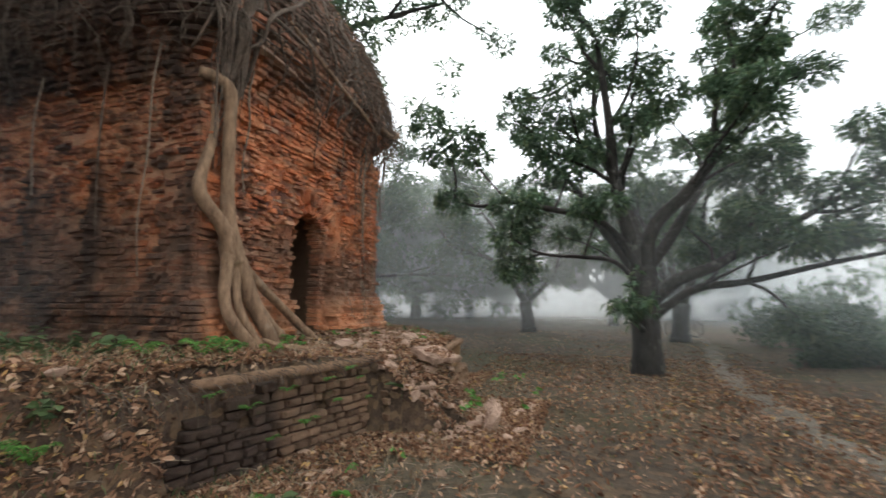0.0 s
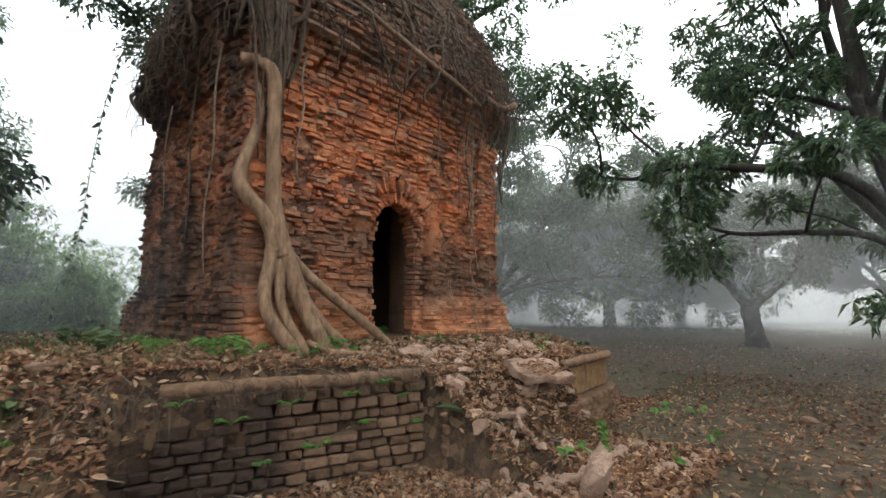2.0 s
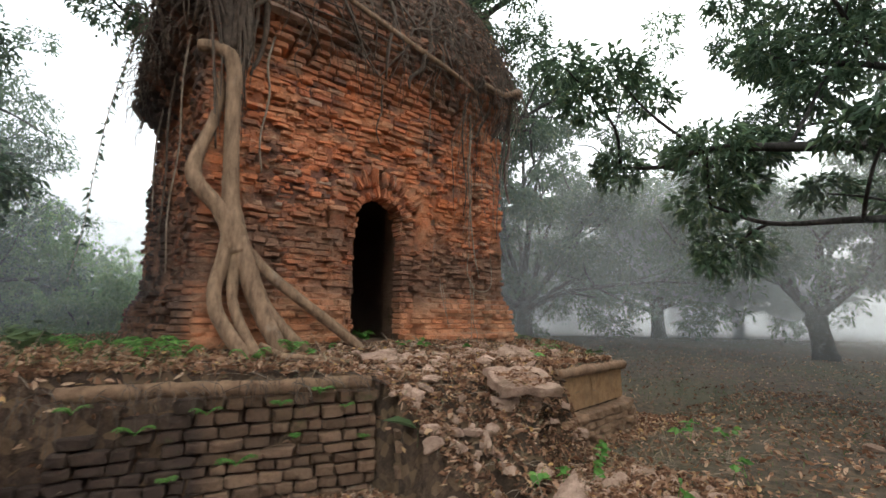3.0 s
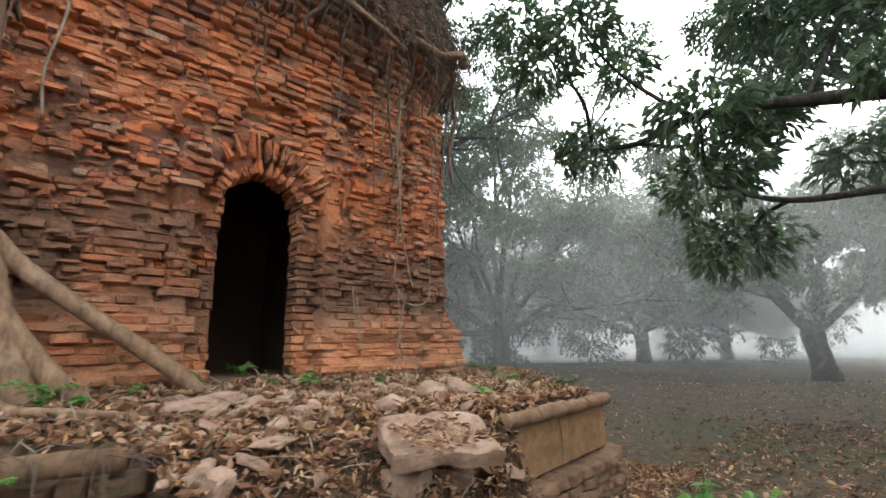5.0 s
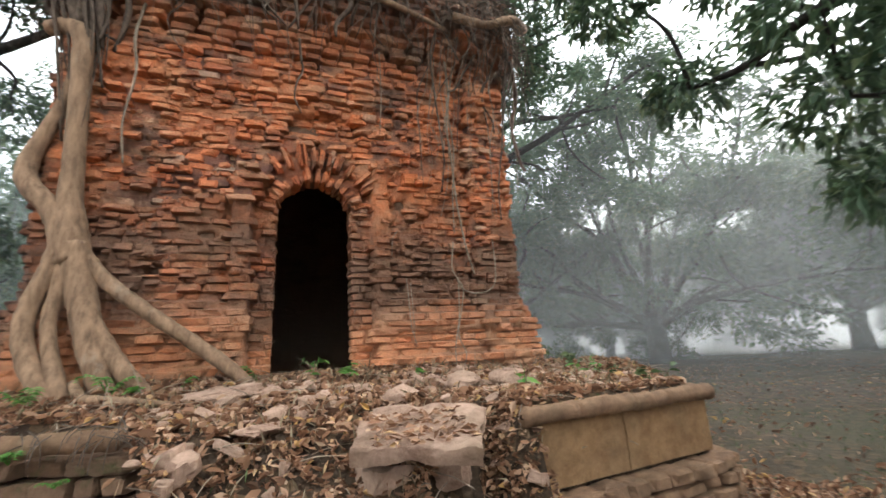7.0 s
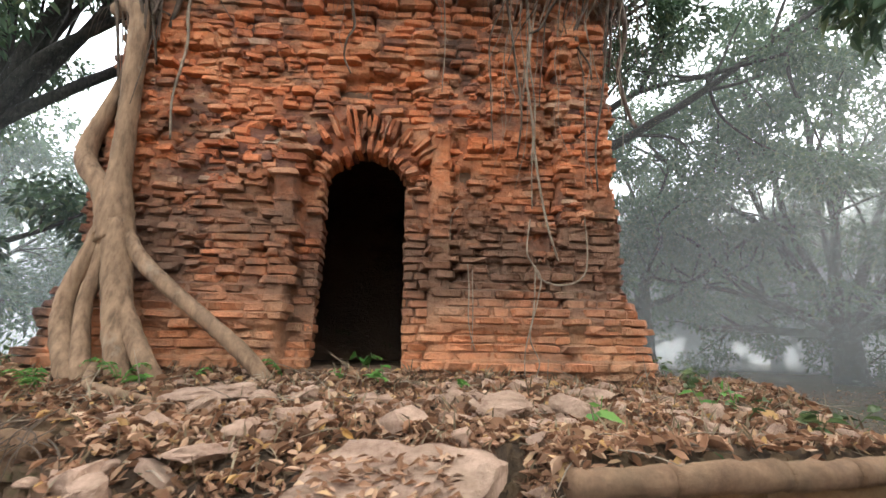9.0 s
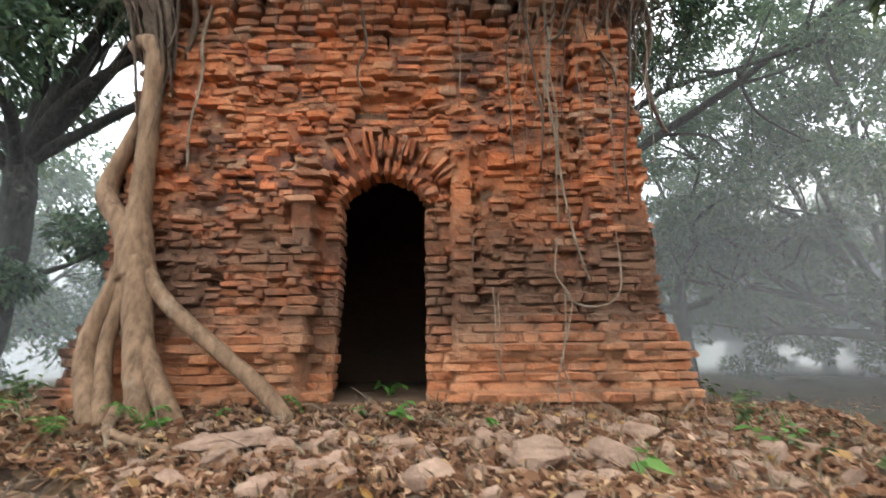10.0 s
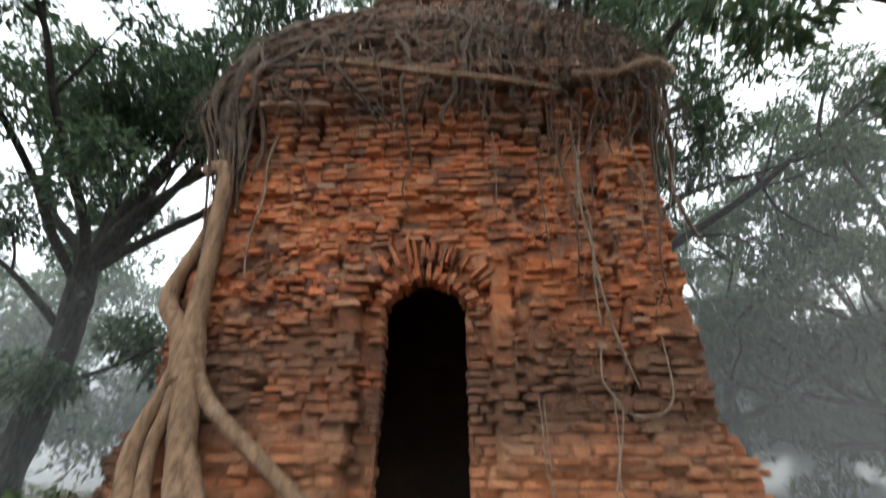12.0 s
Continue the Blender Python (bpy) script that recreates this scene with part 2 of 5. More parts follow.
class Geo:
    """Vertices and faces collected from several pieces."""

    def __init__(self):
        self.v, self.f, self.n = [], [], 0

    def add(self, verts, faces):
        verts = np.asarray(verts, float).reshape(-1, 3)
        self.v.append(verts)
        self.f.append(np.asarray(faces, int) + self.n)
        self.n += len(verts)
        return self

    def mesh(self, name, material, smooth=False):
        me = bpy.data.meshes.new(name)
        faces = [tuple(int(i) for i in q if i >= 0) for block in self.f for q in block]
        me.from_pydata(np.concatenate(self.v).tolist(), [], faces)
        me.materials.append(material)
        if smooth:
            me.polygons.foreach_set("use_smooth", [True] * len(me.polygons))
        me.update()
        return me


def thing(name, label, category, group="", kind="", at=(0, 0, 0)):
    ob = new(name)
    ob.location = at
    return tagged(ob, label, category, group, kind)


def part(name, geo, material, parent=None, label="", smooth=False, kind=""):
    me = geo if isinstance(geo, bpy.types.Mesh) else geo.mesh(name, material, smooth)
    ob = new(name, me)
    if parent:
        ob.parent = parent
    return tagged(ob, label, kind=kind)


def spline(points, steps=8):
    """A smooth line through points (Catmull-Rom)."""
    p = np.asarray(points, float)
    p = np.vstack([2 * p[0] - p[1], p, 2 * p[-1] - p[-2]])
    out = []
    for i in range(1, len(p) - 2):
        for s in np.arange(steps) / steps:
            a, b, c, d = p[i - 1], p[i], p[i + 1], p[i + 2]
            out.append(0.5 * (2 * b + (c - a) * s + (2 * a - 5 * b + 4 * c - d) * s ** 2 + (3 * b - a - 3 * c + d) * s ** 3))
    out.append(p[-2])
    return np.array(out)


def tube(geo, points, radii, sides=8, steps=6, rough=0.0, cap=True):
    """A tapering limb along points with a radius at each."""
    p = np.asarray(points, float)
    r = np.interp(np.linspace(0, len(p) - 1, (len(p) - 1) * steps + 1), np.arange(len(p)), radii)
    c = spline(p, steps)
    tang = np.gradient(c, axis=0)
    tang /= np.linalg.norm(tang, axis=1)[:, None] + 1e-9
    ref = np.array([0.0, 0, 1]) if abs(tang[0][2]) < 0.9 else np.array([1.0, 0, 0])
    u = np.cross(tang[0], ref)
    rings = []
    ang = np.linspace(0, 2 * np.pi, sides, endpoint=False)
    for i in range(len(c)):
        u = u - tang[i] * (u @ tang[i])
        u /= np.linalg.norm(u) + 1e-9
        w = np.cross(tang[i], u)
        rr = r[i] * (1 + rough * RNG.normal(size=sides)) if rough else np.full(sides, r[i])
        rings.append(c[i] + np.outer(np.cos(ang) * rr, u) + np.outer(np.sin(ang) * rr, w))
    v = np.concatenate(rings)
    n = len(c)
    i, j = np.meshgrid(np.arange(n - 1), np.arange(sides), indexing="ij")
    k = (j + 1) % sides
    f = np.stack([i * sides + j, i * sides + k, (i + 1) * sides + k, (i + 1) * sides + j], -1).reshape(-1, 4)
    geo.add(v, f)
    if cap:
        base = np.arange(sides)
        fan = np.array([[base[0], base[q + 1], base[q], -1] for q in range(1, sides - 1)])
        fan2 = np.array([[base[0], base[q], base[q + 1], -1] for q in range(1, sides - 1)])
        geo.n -= len(v)
        geo.f.append(np.where(fan >= 0, fan + geo.n, -1))
        geo.f.append(np.where(fan2 >= 0, fan2 + geo.n + (n - 1) * sides, -1))
        geo.n += len(v)
    return c, r


def unit(v):
    return v / (np.linalg.norm(v, axis=-1, keepdims=True) + 1e-9)


def leaves(geo, at, way, length, width, droop=0.25, broad=False):
    """Folded pointed leaves, one at each place, each along its own way."""
    n = len(at)
    up = unit(RNG.normal(size=(n, 3)) + np.array([0, 0, 1.5]))
    side = unit(np.cross(way, up))
    nor = np.cross(side, way)
    length = np.broadcast_to(length, n)[:, None]
    width = np.broadcast_to(width, n)[:, None]
    if broad:
        drop = np.array([0, 0, 1.0]) * length * droop
        rows = [at]
        for f, w, d in ((0.25, 0.42, 0.1), (0.6, 0.5, 0.4)):
            c = at + way * length * f - drop * d
            rows += [c + side * width * w + nor * width * 0.16, c - nor * width * 0.05, c - side * width * w + nor * width * 0.16]
        v = np.stack(rows + [at + way * length - drop], 1).reshape(-1, 3)
        i = np.arange(n)[:, None] * 8
        geo.add(v, np.concatenate([i + np.array([[1, 4, 5, 2]]), i + np.array([[2, 5, 6, 3]])]))
        for q in ((0, 1, 2), (0, 2, 3), (4, 7, 5), (5, 7, 6)):
            geo.f.append(i + np.array([q]) + geo.n - len(v))
        return
    mid = at + way * length * 0.45 + nor * width * 0.25
    tip = at + way * length - np.array([0, 0, 1.0]) * length * droop
    v = np.stack([at, mid + side * width * 0.5, tip, mid - side * width * 0.5], 1).reshape(-1, 3)
    i = np.arange(n)[:, None] * 4
    geo.add(v, i + np.array([[0, 1, 2, 3]]))


def box_verts(lo, hi):
    x0, y0, z0 = lo
    x1, y1, z1 = hi
    return [(x0, y0, z0), (x1, y0, z0), (x1, y1, z0), (x0, y1, z0), (x0, y0, z1), (x1, y0, z1), (x1, y1, z1), (x0, y1, z1)]


BOX_FACES = [(0, 3, 2, 1), (4, 5, 6, 7), (0, 1, 5, 4), (1, 2, 6, 5), (2, 3, 7, 6), (3, 0, 4, 7)]


def chamfered():
    """A unit block with its edges cut, 24 corners and 26 faces."""
    bm = bmesh.new()
    bmesh.ops.create_cube(bm, size=1.0)
    bmesh.ops.bevel(bm, geom=bm.edges[:], offset=0.13, segments=1, affect="EDGES", profile=0.5)
    bm.verts.ensure_lookup_table()
    v = np.array([q.co[:] for q in bm.verts])
    f = np.array([[q.index for q in face.verts] + [-1] * (4 - len(face.verts)) for face in bm.faces])
    bm.free()
    return v, f


BLOCK_V, BLOCK_F = chamfered()


def blocks(geo, centre, size, axis_u, axis_out, wear=0.06):
    """Many worn blocks: size along u, outwards and upwards."""
    centre, size = np.asarray(centre, float), np.asarray(size, float)
    n = len(centre)
    v = BLOCK_V[None] * (1 + RNG.normal(0, wear, (n, len(BLOCK_V), 3)))
    v = v + RNG.normal(0, wear * 0.35, (n, 1, 3))
    v = v * size[:, None, :]
    tilt = RNG.normal(0, 0.03, (n, 1))
    v[..., 2] += v[..., 0] * tilt
    au, ao = np.broadcast_to(axis_u, (n, 3)), np.broadcast_to(axis_out, (n, 3))
    w = centre[:, None] + v[..., :1] * au[:, None] + v[..., 1:2] * ao[:, None] + v[..., 2:] * np.array([0, 0, 1.0])
    faces = np.where(BLOCK_F[None] >= 0, BLOCK_F[None] + np.arange(n)[:, None, None] * len(BLOCK_V), -10 ** 9).reshape(-1, 4)
    geo.add(w.reshape(-1, 3), faces)


def wave(x, y, s=0.0):
    """Smooth pseudo noise between -1 and 1."""
    return (np.sin(1.7 * x + 2.3 * y + s) + np.sin(-2.9 * x + 1.3 * y + 2.1 * s + 1) + np.sin(3.7 * x + 4.1 * y + s * 3 + 2) + np.sin(5.3 * x - 4.7 * y + 4 + s)) / 4


# ---- ground, terrace mound, path, mist ----
EDGE = [(-4.2, 6.8), (-4.4, 2.0), (-3.95, 0.0), (-3.25, -0.78), (-0.98, -1.42), (-0.4, -1.25), (1.08, -1.45), (1.15, -1.84), (2.78, -1.62), (3.26, -0.5), (3.6, 2.0), (3.4, 6.8)]
FALL = [0.9, 0.9, 0.75, 0.09, 1.5, 1.75, 0.5, 0.10, 0.10, 0.8, 0.9, 0.9]


def ground_z(x, y):
    r = np.hypot(x, y)
    return 0.05 * wave(x * 0.35, y * 0.35) + 0.025 * wave(x * 1.1, y * 1.1, 2) + 0.35 * np.clip((r - 9) / 14, 0, 1) * np.clip(y / 12 + 0.35, 0, 1)


def terrace_z(x, y):
    """Height of the terrace top and its fallen slopes."""
    x, y = np.asarray(x, float), np.asarray(y, float)
    best = np.full(x.shape, 1e9)
    width = np.full(x.shape, 1.0)
    inside = np.zeros(x.shape, bool)
    n = len(EDGE)
    for k in range(n):
        (ax, ay), (bx, by) = EDGE[k], EDGE[(k + 1) % n]
        ex, ey = bx - ax, by - ay
        s = np.clip(((x - ax) * ex + (y - ay) * ey) / (ex * ex + ey * ey), 0, 1)
        d = np.hypot(x - ax - s * ex, y - ay - s * ey)
        near = d < best
        best = np.where(near, d, best)
        width = np.where(near, FALL[k], width)
        cross = ((ay > y) != (by > y)) & (x < (bx - ax) * (y - ay) / (by - ay + 1e-12) + ax)
        inside ^= cross
    out = np.where(inside, 0.0, best)
    top = 0.93 + 0.17 * np.clip((y + 1.4) / 1.2, 0, 1) - 0.06 * np.clip((x - 1.0) / 1.2, 0, 1) + 0.03 * wave(x * 2, y * 2, 1) + 0.018 * wave(x * 6, y * 6, 5)
    q = np.clip(1 - out / width, 0, 1)
    q = q * q * (3 - 2 * q)
    rough = (0.08 * wave(x * 3.1, y * 3.1, 3) + 0.06 * wave(x * 8.3, y * 7.7, 1)) * (q * (1 - q) * 4) * (width > 0.3)
    base = ground_z(x, y) - 0.06
    return np.where(inside, top, base + (top - base) * q + rough)


def sheet(x, y, z):
    n, m = x.shape
    i, j = np.meshgrid(np.arange(n - 1), np.arange(m - 1), indexing="ij")
    f = np.stack([i * m + j, (i + 1) * m + j, (i + 1) * m + j + 1, i * m + j + 1], -1).reshape(-1, 4)
    return Geo().add(np.stack([x, y, z], -1).reshape(-1, 3), f)


rad = np.concatenate([np.linspace(0, 16, 70), np.geomspace(16.6, 600, 40)])
ang = np.linspace(0, 2 * np.pi, 161)
gr, ga = np.meshgrid(rad, ang, indexing="ij")
gx, gy = gr * np.cos(ga), gr * np.sin(ga)
ground = part("ground", sheet(gx, gy, ground_z(gx, gy)), M_GROUND, smooth=True)
tagged(ground, "dark leaf-strewn soil of the mango grove", "ground", kind="structure")

tx, ty = np.meshgrid(np.arange(-6.0, 5.4, 0.07), np.arange(-4.4, 7.6, 0.07), indexing="ij")
terrace = part("terrace_mound", sheet(tx, ty, terrace_z(tx, ty)), M_MOUND, smooth=True)
tagged(terrace, "collapsed earth terrace covered with dead leaves", "terrace", kind="structure")

path_line = spline([(-4.0, -7.4, 0), (-0.4, -6.9, 0), (3.1, -6.9, 0), (6.7, -7.3, 0), (14.7, -8.8, 0), (30, -10.5, 0)], 10)
pw = 0.24 + 0.06 * np.sin(np.arange(len(path_line)) * 1.7)
pn = np.gradient(path_line, axis=0)
pn = unit(np.stack([-pn[:, 1], pn[:, 0], 0 * pn[:, 0]], 1))
px = np.stack([path_line[:, 0] + pn[:, 0] * pw * k for k in (-1, -0.4, 0.4, 1)], 1)
py = np.stack([path_line[:, 1] + pn[:, 1] * pw * k for k in (-1, -0.4, 0.4, 1)], 1)
path = part("path", sheet(px, py, ground_z(px, py) + np.array([0.0, 0.03, 0.03, 0.0])), M_PATH, smooth=True)
tagged(path, "narrow trodden pale footpath through the grove", "path", kind="structure")

MIST = [(5.2, 0.055), (7.5, 0.055), (10.5, 0.065), (14.5, 0.075), (19, 0.10), (25.5, 0.26), (32, 0.45), (40, 0.7), (60, 0.92)]
for radius, density in MIST:
    a = np.linspace(0, 2 * np.pi, 97)
    reach = 0.9 * radius if radius < 26 else 0.4 * radius
    zz = np.linspace(-0.5, reach, 9)
    rr, zr = np.full((9, 97), radius), np.repeat(zz[:, None], 97, 1)
    aa = np.repeat(a[None], 9, 0)
    g = sheet(rr * np.cos(aa) - 1.0, rr * np.sin(aa) - 3.0, zr)
    mist = part("mist_bank", g, mist_material("thin_mist", density, reach, 1.6 if radius < 16 else 0.6), smooth=True)
    tagged(mist, "thin veil of pale morning mist", "mist", kind="structure")


# ---- the brick tower ----
X0, X1, Y0, Y1, Z0, ZC = -2.16, 2.26, 0.0, 4.42, 1.0, 4.46
tower = thing("tower", "square ruined brick sanctuary tower with blackened overgrown roof", "tower")
DOOR_C, DOOR_W, DOOR_S, DOOR_T = 0.04, 0.37, 2.72, 3.05


def door_half(z):
    """Half the clear width of the doorway at a height."""
    if z < DOOR_S:
        return DOOR_W - 0.02 * (z - 1.1) / 1.6
    if z > DOOR_T:
        return 0.0
    return (DOOR_W + 0.0) * math.sqrt(max(0.0, 1 - ((z - DOOR_S) / (DOOR_T - DOOR_S)) ** 2)) ** 0.8


def plinth(z):
    for top, out in ((1.13, 0.22), (1.24, 0.25), (1.33, 0.20), (1.46, 0.16), (1.56, 0.20), (1.64, 0.13), (1.72, 0.09), (1.80, 0.045)):
        if z < top:
            return out
    return 0.0


def relief_front(u, z):
    out = plinth(z)
    d = abs(u - DOOR_C)
    if 3.0 <= z < 3.42 and math.hypot(d / 0.5, (z - DOOR_S) / 0.68) < 1:
        out = -0.05
    elif z < 3.0 and d < 0.58:
        out = 0.05 if z < 1.2 else -0.09
    elif z < 3.25 and 0.58 <= d < 0.76:
        out = max(out, 0.075)
    elif 1.75 < z < 3.25 and 0.76 <= d < 0.82:
        out = -0.05
    elif z > 1.7 and 1.70 < u < 1.76:
        out -= 0.04
    elif 1.76 <= u < 2.02:
        out += 0.075
    elif u >= 2.02 or u < -1.62:
        out += 0.035
    if 3.52 < z < 3.80 and -0.3 < u < 0.5 and z < 3.80 - 0.35 * (u - 0.1) ** 2:
        out -= 0.10
    if z > 3.95:
        out += 0.05
    return out


def relief_side(u, z):
    out = plinth(z)
    d = abs(u - 2.2)
    if z < 3.3 and d < 0.5:
        out += 0.02
    elif z < 3.4 and 0.5 <= d < 0.72:
        out += 0.11
    elif u < 0.55 or u > 3.85:
        out += 0.06
    return out


HOLES = [(0.94, 2.84, 0.075), (-1.31, 2.07, 0.065), (0.87, 1.93, 0.05), (-0.93, 2.42, 0.035), (1.2, 2.0, 0.06)]


def face_bricks(length, relief, front, seed):
    """Courses of eroded bricks over one face: middle (u, out, z) and size of each."""
    rng = np.random.default_rng(seed)
    rows = []
    z = Z0
    while z < ZC:
        h = rng.uniform(0.058, 0.084)
        zc = z + h / 2
        u = -rng.uniform(0, 0.25)
        while u < length:
            spot = float(wave((u + (X0 if front else 0)) * 1.1, z * 1.5, seed + 3)) + (0.45 if 2.3 < z < 4.0 else -0.2)
            w = rng.uniform(0.10, 0.22) if spot > 0.3 else rng.uniform(0.15, 0.31)
            a, b = max(u, -0.02), min(u + w, length + 0.02)
            u += w
            if b - a < 0.05:
                continue
            spans = [(a, b)]
            if front:
                half = door_half(zc)
                lo, hi = DOOR_C - half - X0, DOOR_C + half - X0
                if half > 0:
                    spans = [(p, q) for p, q in ((a, min(b, lo)), (max(a, hi), b)) if q - p > 0.03]
                elif zc < 3.25 and abs((a + b) / 2 + X0 - DOOR_C) < 0.34:
                    continue
            for p, q in spans:
                uc = (p + q) / 2
                wx = uc + X0 if front else uc
                out = relief(wx, zc)
                worn = 0.4 + 0.9 * math.exp(-((zc - 3.0) / 0.8) ** 2) if zc > 1.8 else 0.3
                out += 0.045 * float(wave(wx * 1.4, zc * 2.2, seed)) * worn + rng.normal(0, 0.022) * worn
                if spot > 0.3:
                    out += rng.normal(-0.008, 0.022)
                if rng.random() < 0.17 * worn:
                    out -= rng.uniform(0.03, 0.09)
                elif rng.random() < 0.09:
                    out += rng.uniform(0.02, 0.05)
                if front and any(abs(wx - hx) < (q - p) / 2 + hr * 0.3 and abs(zc - hz) < hr for hx, hz, hr in HOLES):
                    if q - p > 0.2:
                        hx = min(((abs(wx - hx), hx) for hx, hz, hr in HOLES if abs(zc - hz) < hr))[1]
                        ca, cb = (p, hx - 0.06 - X0), (hx + 0.06 - X0, q)
                        for s, e in (ca, cb):
                            if e - s > 0.05:
                                rows.append(((s + e) / 2, out - 0.12, zc, e - s - 0.008, 0.24, h - 0.006))
                    continue
                rows.append((uc, out - 0.12, zc, q - p - rng.uniform(0.004, 0.014), 0.24, h - rng.uniform(0.004, 0.012)))
        z += h
    return np.array(rows)


FACES = [
    ((X0, Y0), (1, 0, 0), (0, -1, 0), X1 - X0, relief_front, True, 1),
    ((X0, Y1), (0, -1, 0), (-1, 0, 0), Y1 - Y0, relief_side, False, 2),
    ((X1, Y0), (0, 1, 0), (1, 0, 0), Y1 - Y0, relief_side, False, 3),
    ((X1, Y1), (-1, 0, 0), (0, 1, 0), X1 - X0, relief_side, False, 4),
]
single = []
rest = Geo()
for (ox, oy), au, ao, length, relief, front, seed in FACES:
    b = face_bricks(length, relief, front, seed)
    au, ao = np.array(au, float), np.array(ao, float)
    c = np.array([ox, oy, 0.0]) + b[:, :1] * au + b[:, 1:2] * ao + b[:, 2:3] * np.array([0, 0, 1.0])
    size = b[:, 3:6]
    if front:
        order = np.hypot(c[:, 0] - 0.2, (c[:, 2] - 2.2) * 1.1).argsort()
        for k in order[:290]:
            single.append((c[k], size[k]))
        c, size = c[order[290:]], size[order[290:]]
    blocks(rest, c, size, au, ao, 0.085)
# toothed corners where the faces meet
for cx, cy in ((X0, Y0), (X1, Y0), (X0, Y1), (X1, Y1)):
    z = Z0
    while z < ZC:
        h = float(RNG.uniform(0.062, 0.082))
        o = plinth(z + h / 2) * 0.8 + 0.02 + float(RNG.normal(0, 0.010))
        sx, sy = (1 if cx == X0 else -1), (1 if cy == Y0 else -1)
        blocks(rest, [(cx - sx * o + sx * 0.16, cy - sy * o + sy * 0.16, z + h / 2)], [(0.32, 0.32, h - 0.006)], (1, 0, 0), (0, 1, 0), 0.05)
        z += h

# crumbled clay and mortar between the bricks, one skin to a face
def face_skin(length, relief, front, seed):
    us, zs = np.arange(0, length + 0.01, 0.022), np.arange(Z0, ZC + 0.03, 0.022)
    u, z = np.meshgrid(us, zs, indexing="ij")
    wx = u + (X0 if front else 0)
    o = np.array([[relief(a, b) for b in zs] for a in wx[:, 0]])
    worn = np.where(z > 1.8, 0.4 + 0.9 * np.exp(-((z - 3.0) / 0.8) ** 2), 0.3)
    o = o + 0.045 * wave(wx * 1.4, z * 2.2, seed) * worn + 0.006 * wave(wx * 9, z * 23, 2) + 0.005 * wave(wx * 31, z * 47, 3) + RNG.normal(0, 0.004, u.shape) - 0.030 + 0.020 * np.clip(wave(wx * 1.1, z * 1.5, seed + 3) + 0.3, 0, 1) * np.exp(-((z - 3.1) / 0.7) ** 2)
    if front:
        for hx, hz, hr in HOLES:
            o -= 0.13 * np.exp(-(((wx - hx) / 0.055) ** 4 + ((z - hz) / (hr * 0.8)) ** 4))
    n, m = u.shape
    i, j = np.meshgrid(np.arange(n - 1), np.arange(m - 1), indexing="ij")
    if front:
        half = np.array([door_half(b + 0.011) for b in zs[:-1]])
        keep = np.abs(wx[:-1, :-1] + 0.011 - DOOR_C) > half[None] + 0.012
        i, j = i[keep], j[keep]
    f = np.stack([i * m + j, (i + 1) * m + j, (i + 1) * m + j + 1, i * m + j + 1], -1).reshape(-1, 4)
    return u.ravel(), o.ravel(), z.ravel(), f


for (ox, oy), au, ao, length, relief, front, seed in FACES:
    u, o, z, f = face_skin(length, relief, front, seed)
    au, ao = np.array(au, float), np.array(ao, float)
    v = np.array([ox, oy, 0.0]) + u[:, None] * au + o[:, None] * ao + z[:, None] * np.array([0, 0, 1.0])
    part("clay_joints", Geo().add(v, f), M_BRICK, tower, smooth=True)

lumps = Geo()
R5 = np.random.default_rng(55)
for (ox, oy), au, ao, length, relief, front, seed in FACES[:2]:
    n = 1000 if front else 500
    u, z = R5.uniform(0.05, length - 0.05, n), R5.normal(3.05, 0.62, n)
    wx = u + (X0 if front else 0)
    ok = (z > 1.75) & (z < 4.4) & (wave(wx * 1.1, z * 1.5, seed + 3) > -0.25)
    if front:
        ok &= (np.abs(wx - DOOR_C) > 0.66) | (z > 3.4)
    u, z, wx = u[ok], z[ok], wx[ok]
    o = np.array([relief(a, b) for a, b in zip(wx, z)]) + 0.045 * wave(wx * 1.4, z * 2.2, seed) + R5.normal(-0.03, 0.015, len(u))
    au, ao = np.array(au, float), np.array(ao, float)
    c = np.array([ox, oy, 0.0]) + u[:, None] * au + o[:, None] * ao + z[:, None] * np.array([0, 0, 1.0])
    blocks(lumps, c, np.stack([R5.uniform(0.04, 0.13, len(u)), R5.uniform(0.05, 0.11, len(u)), R5.uniform(0.025, 0.06, len(u))], 1), au, ao, 0.2)
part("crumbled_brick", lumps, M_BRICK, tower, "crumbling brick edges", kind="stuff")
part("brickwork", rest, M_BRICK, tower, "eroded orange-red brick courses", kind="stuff")

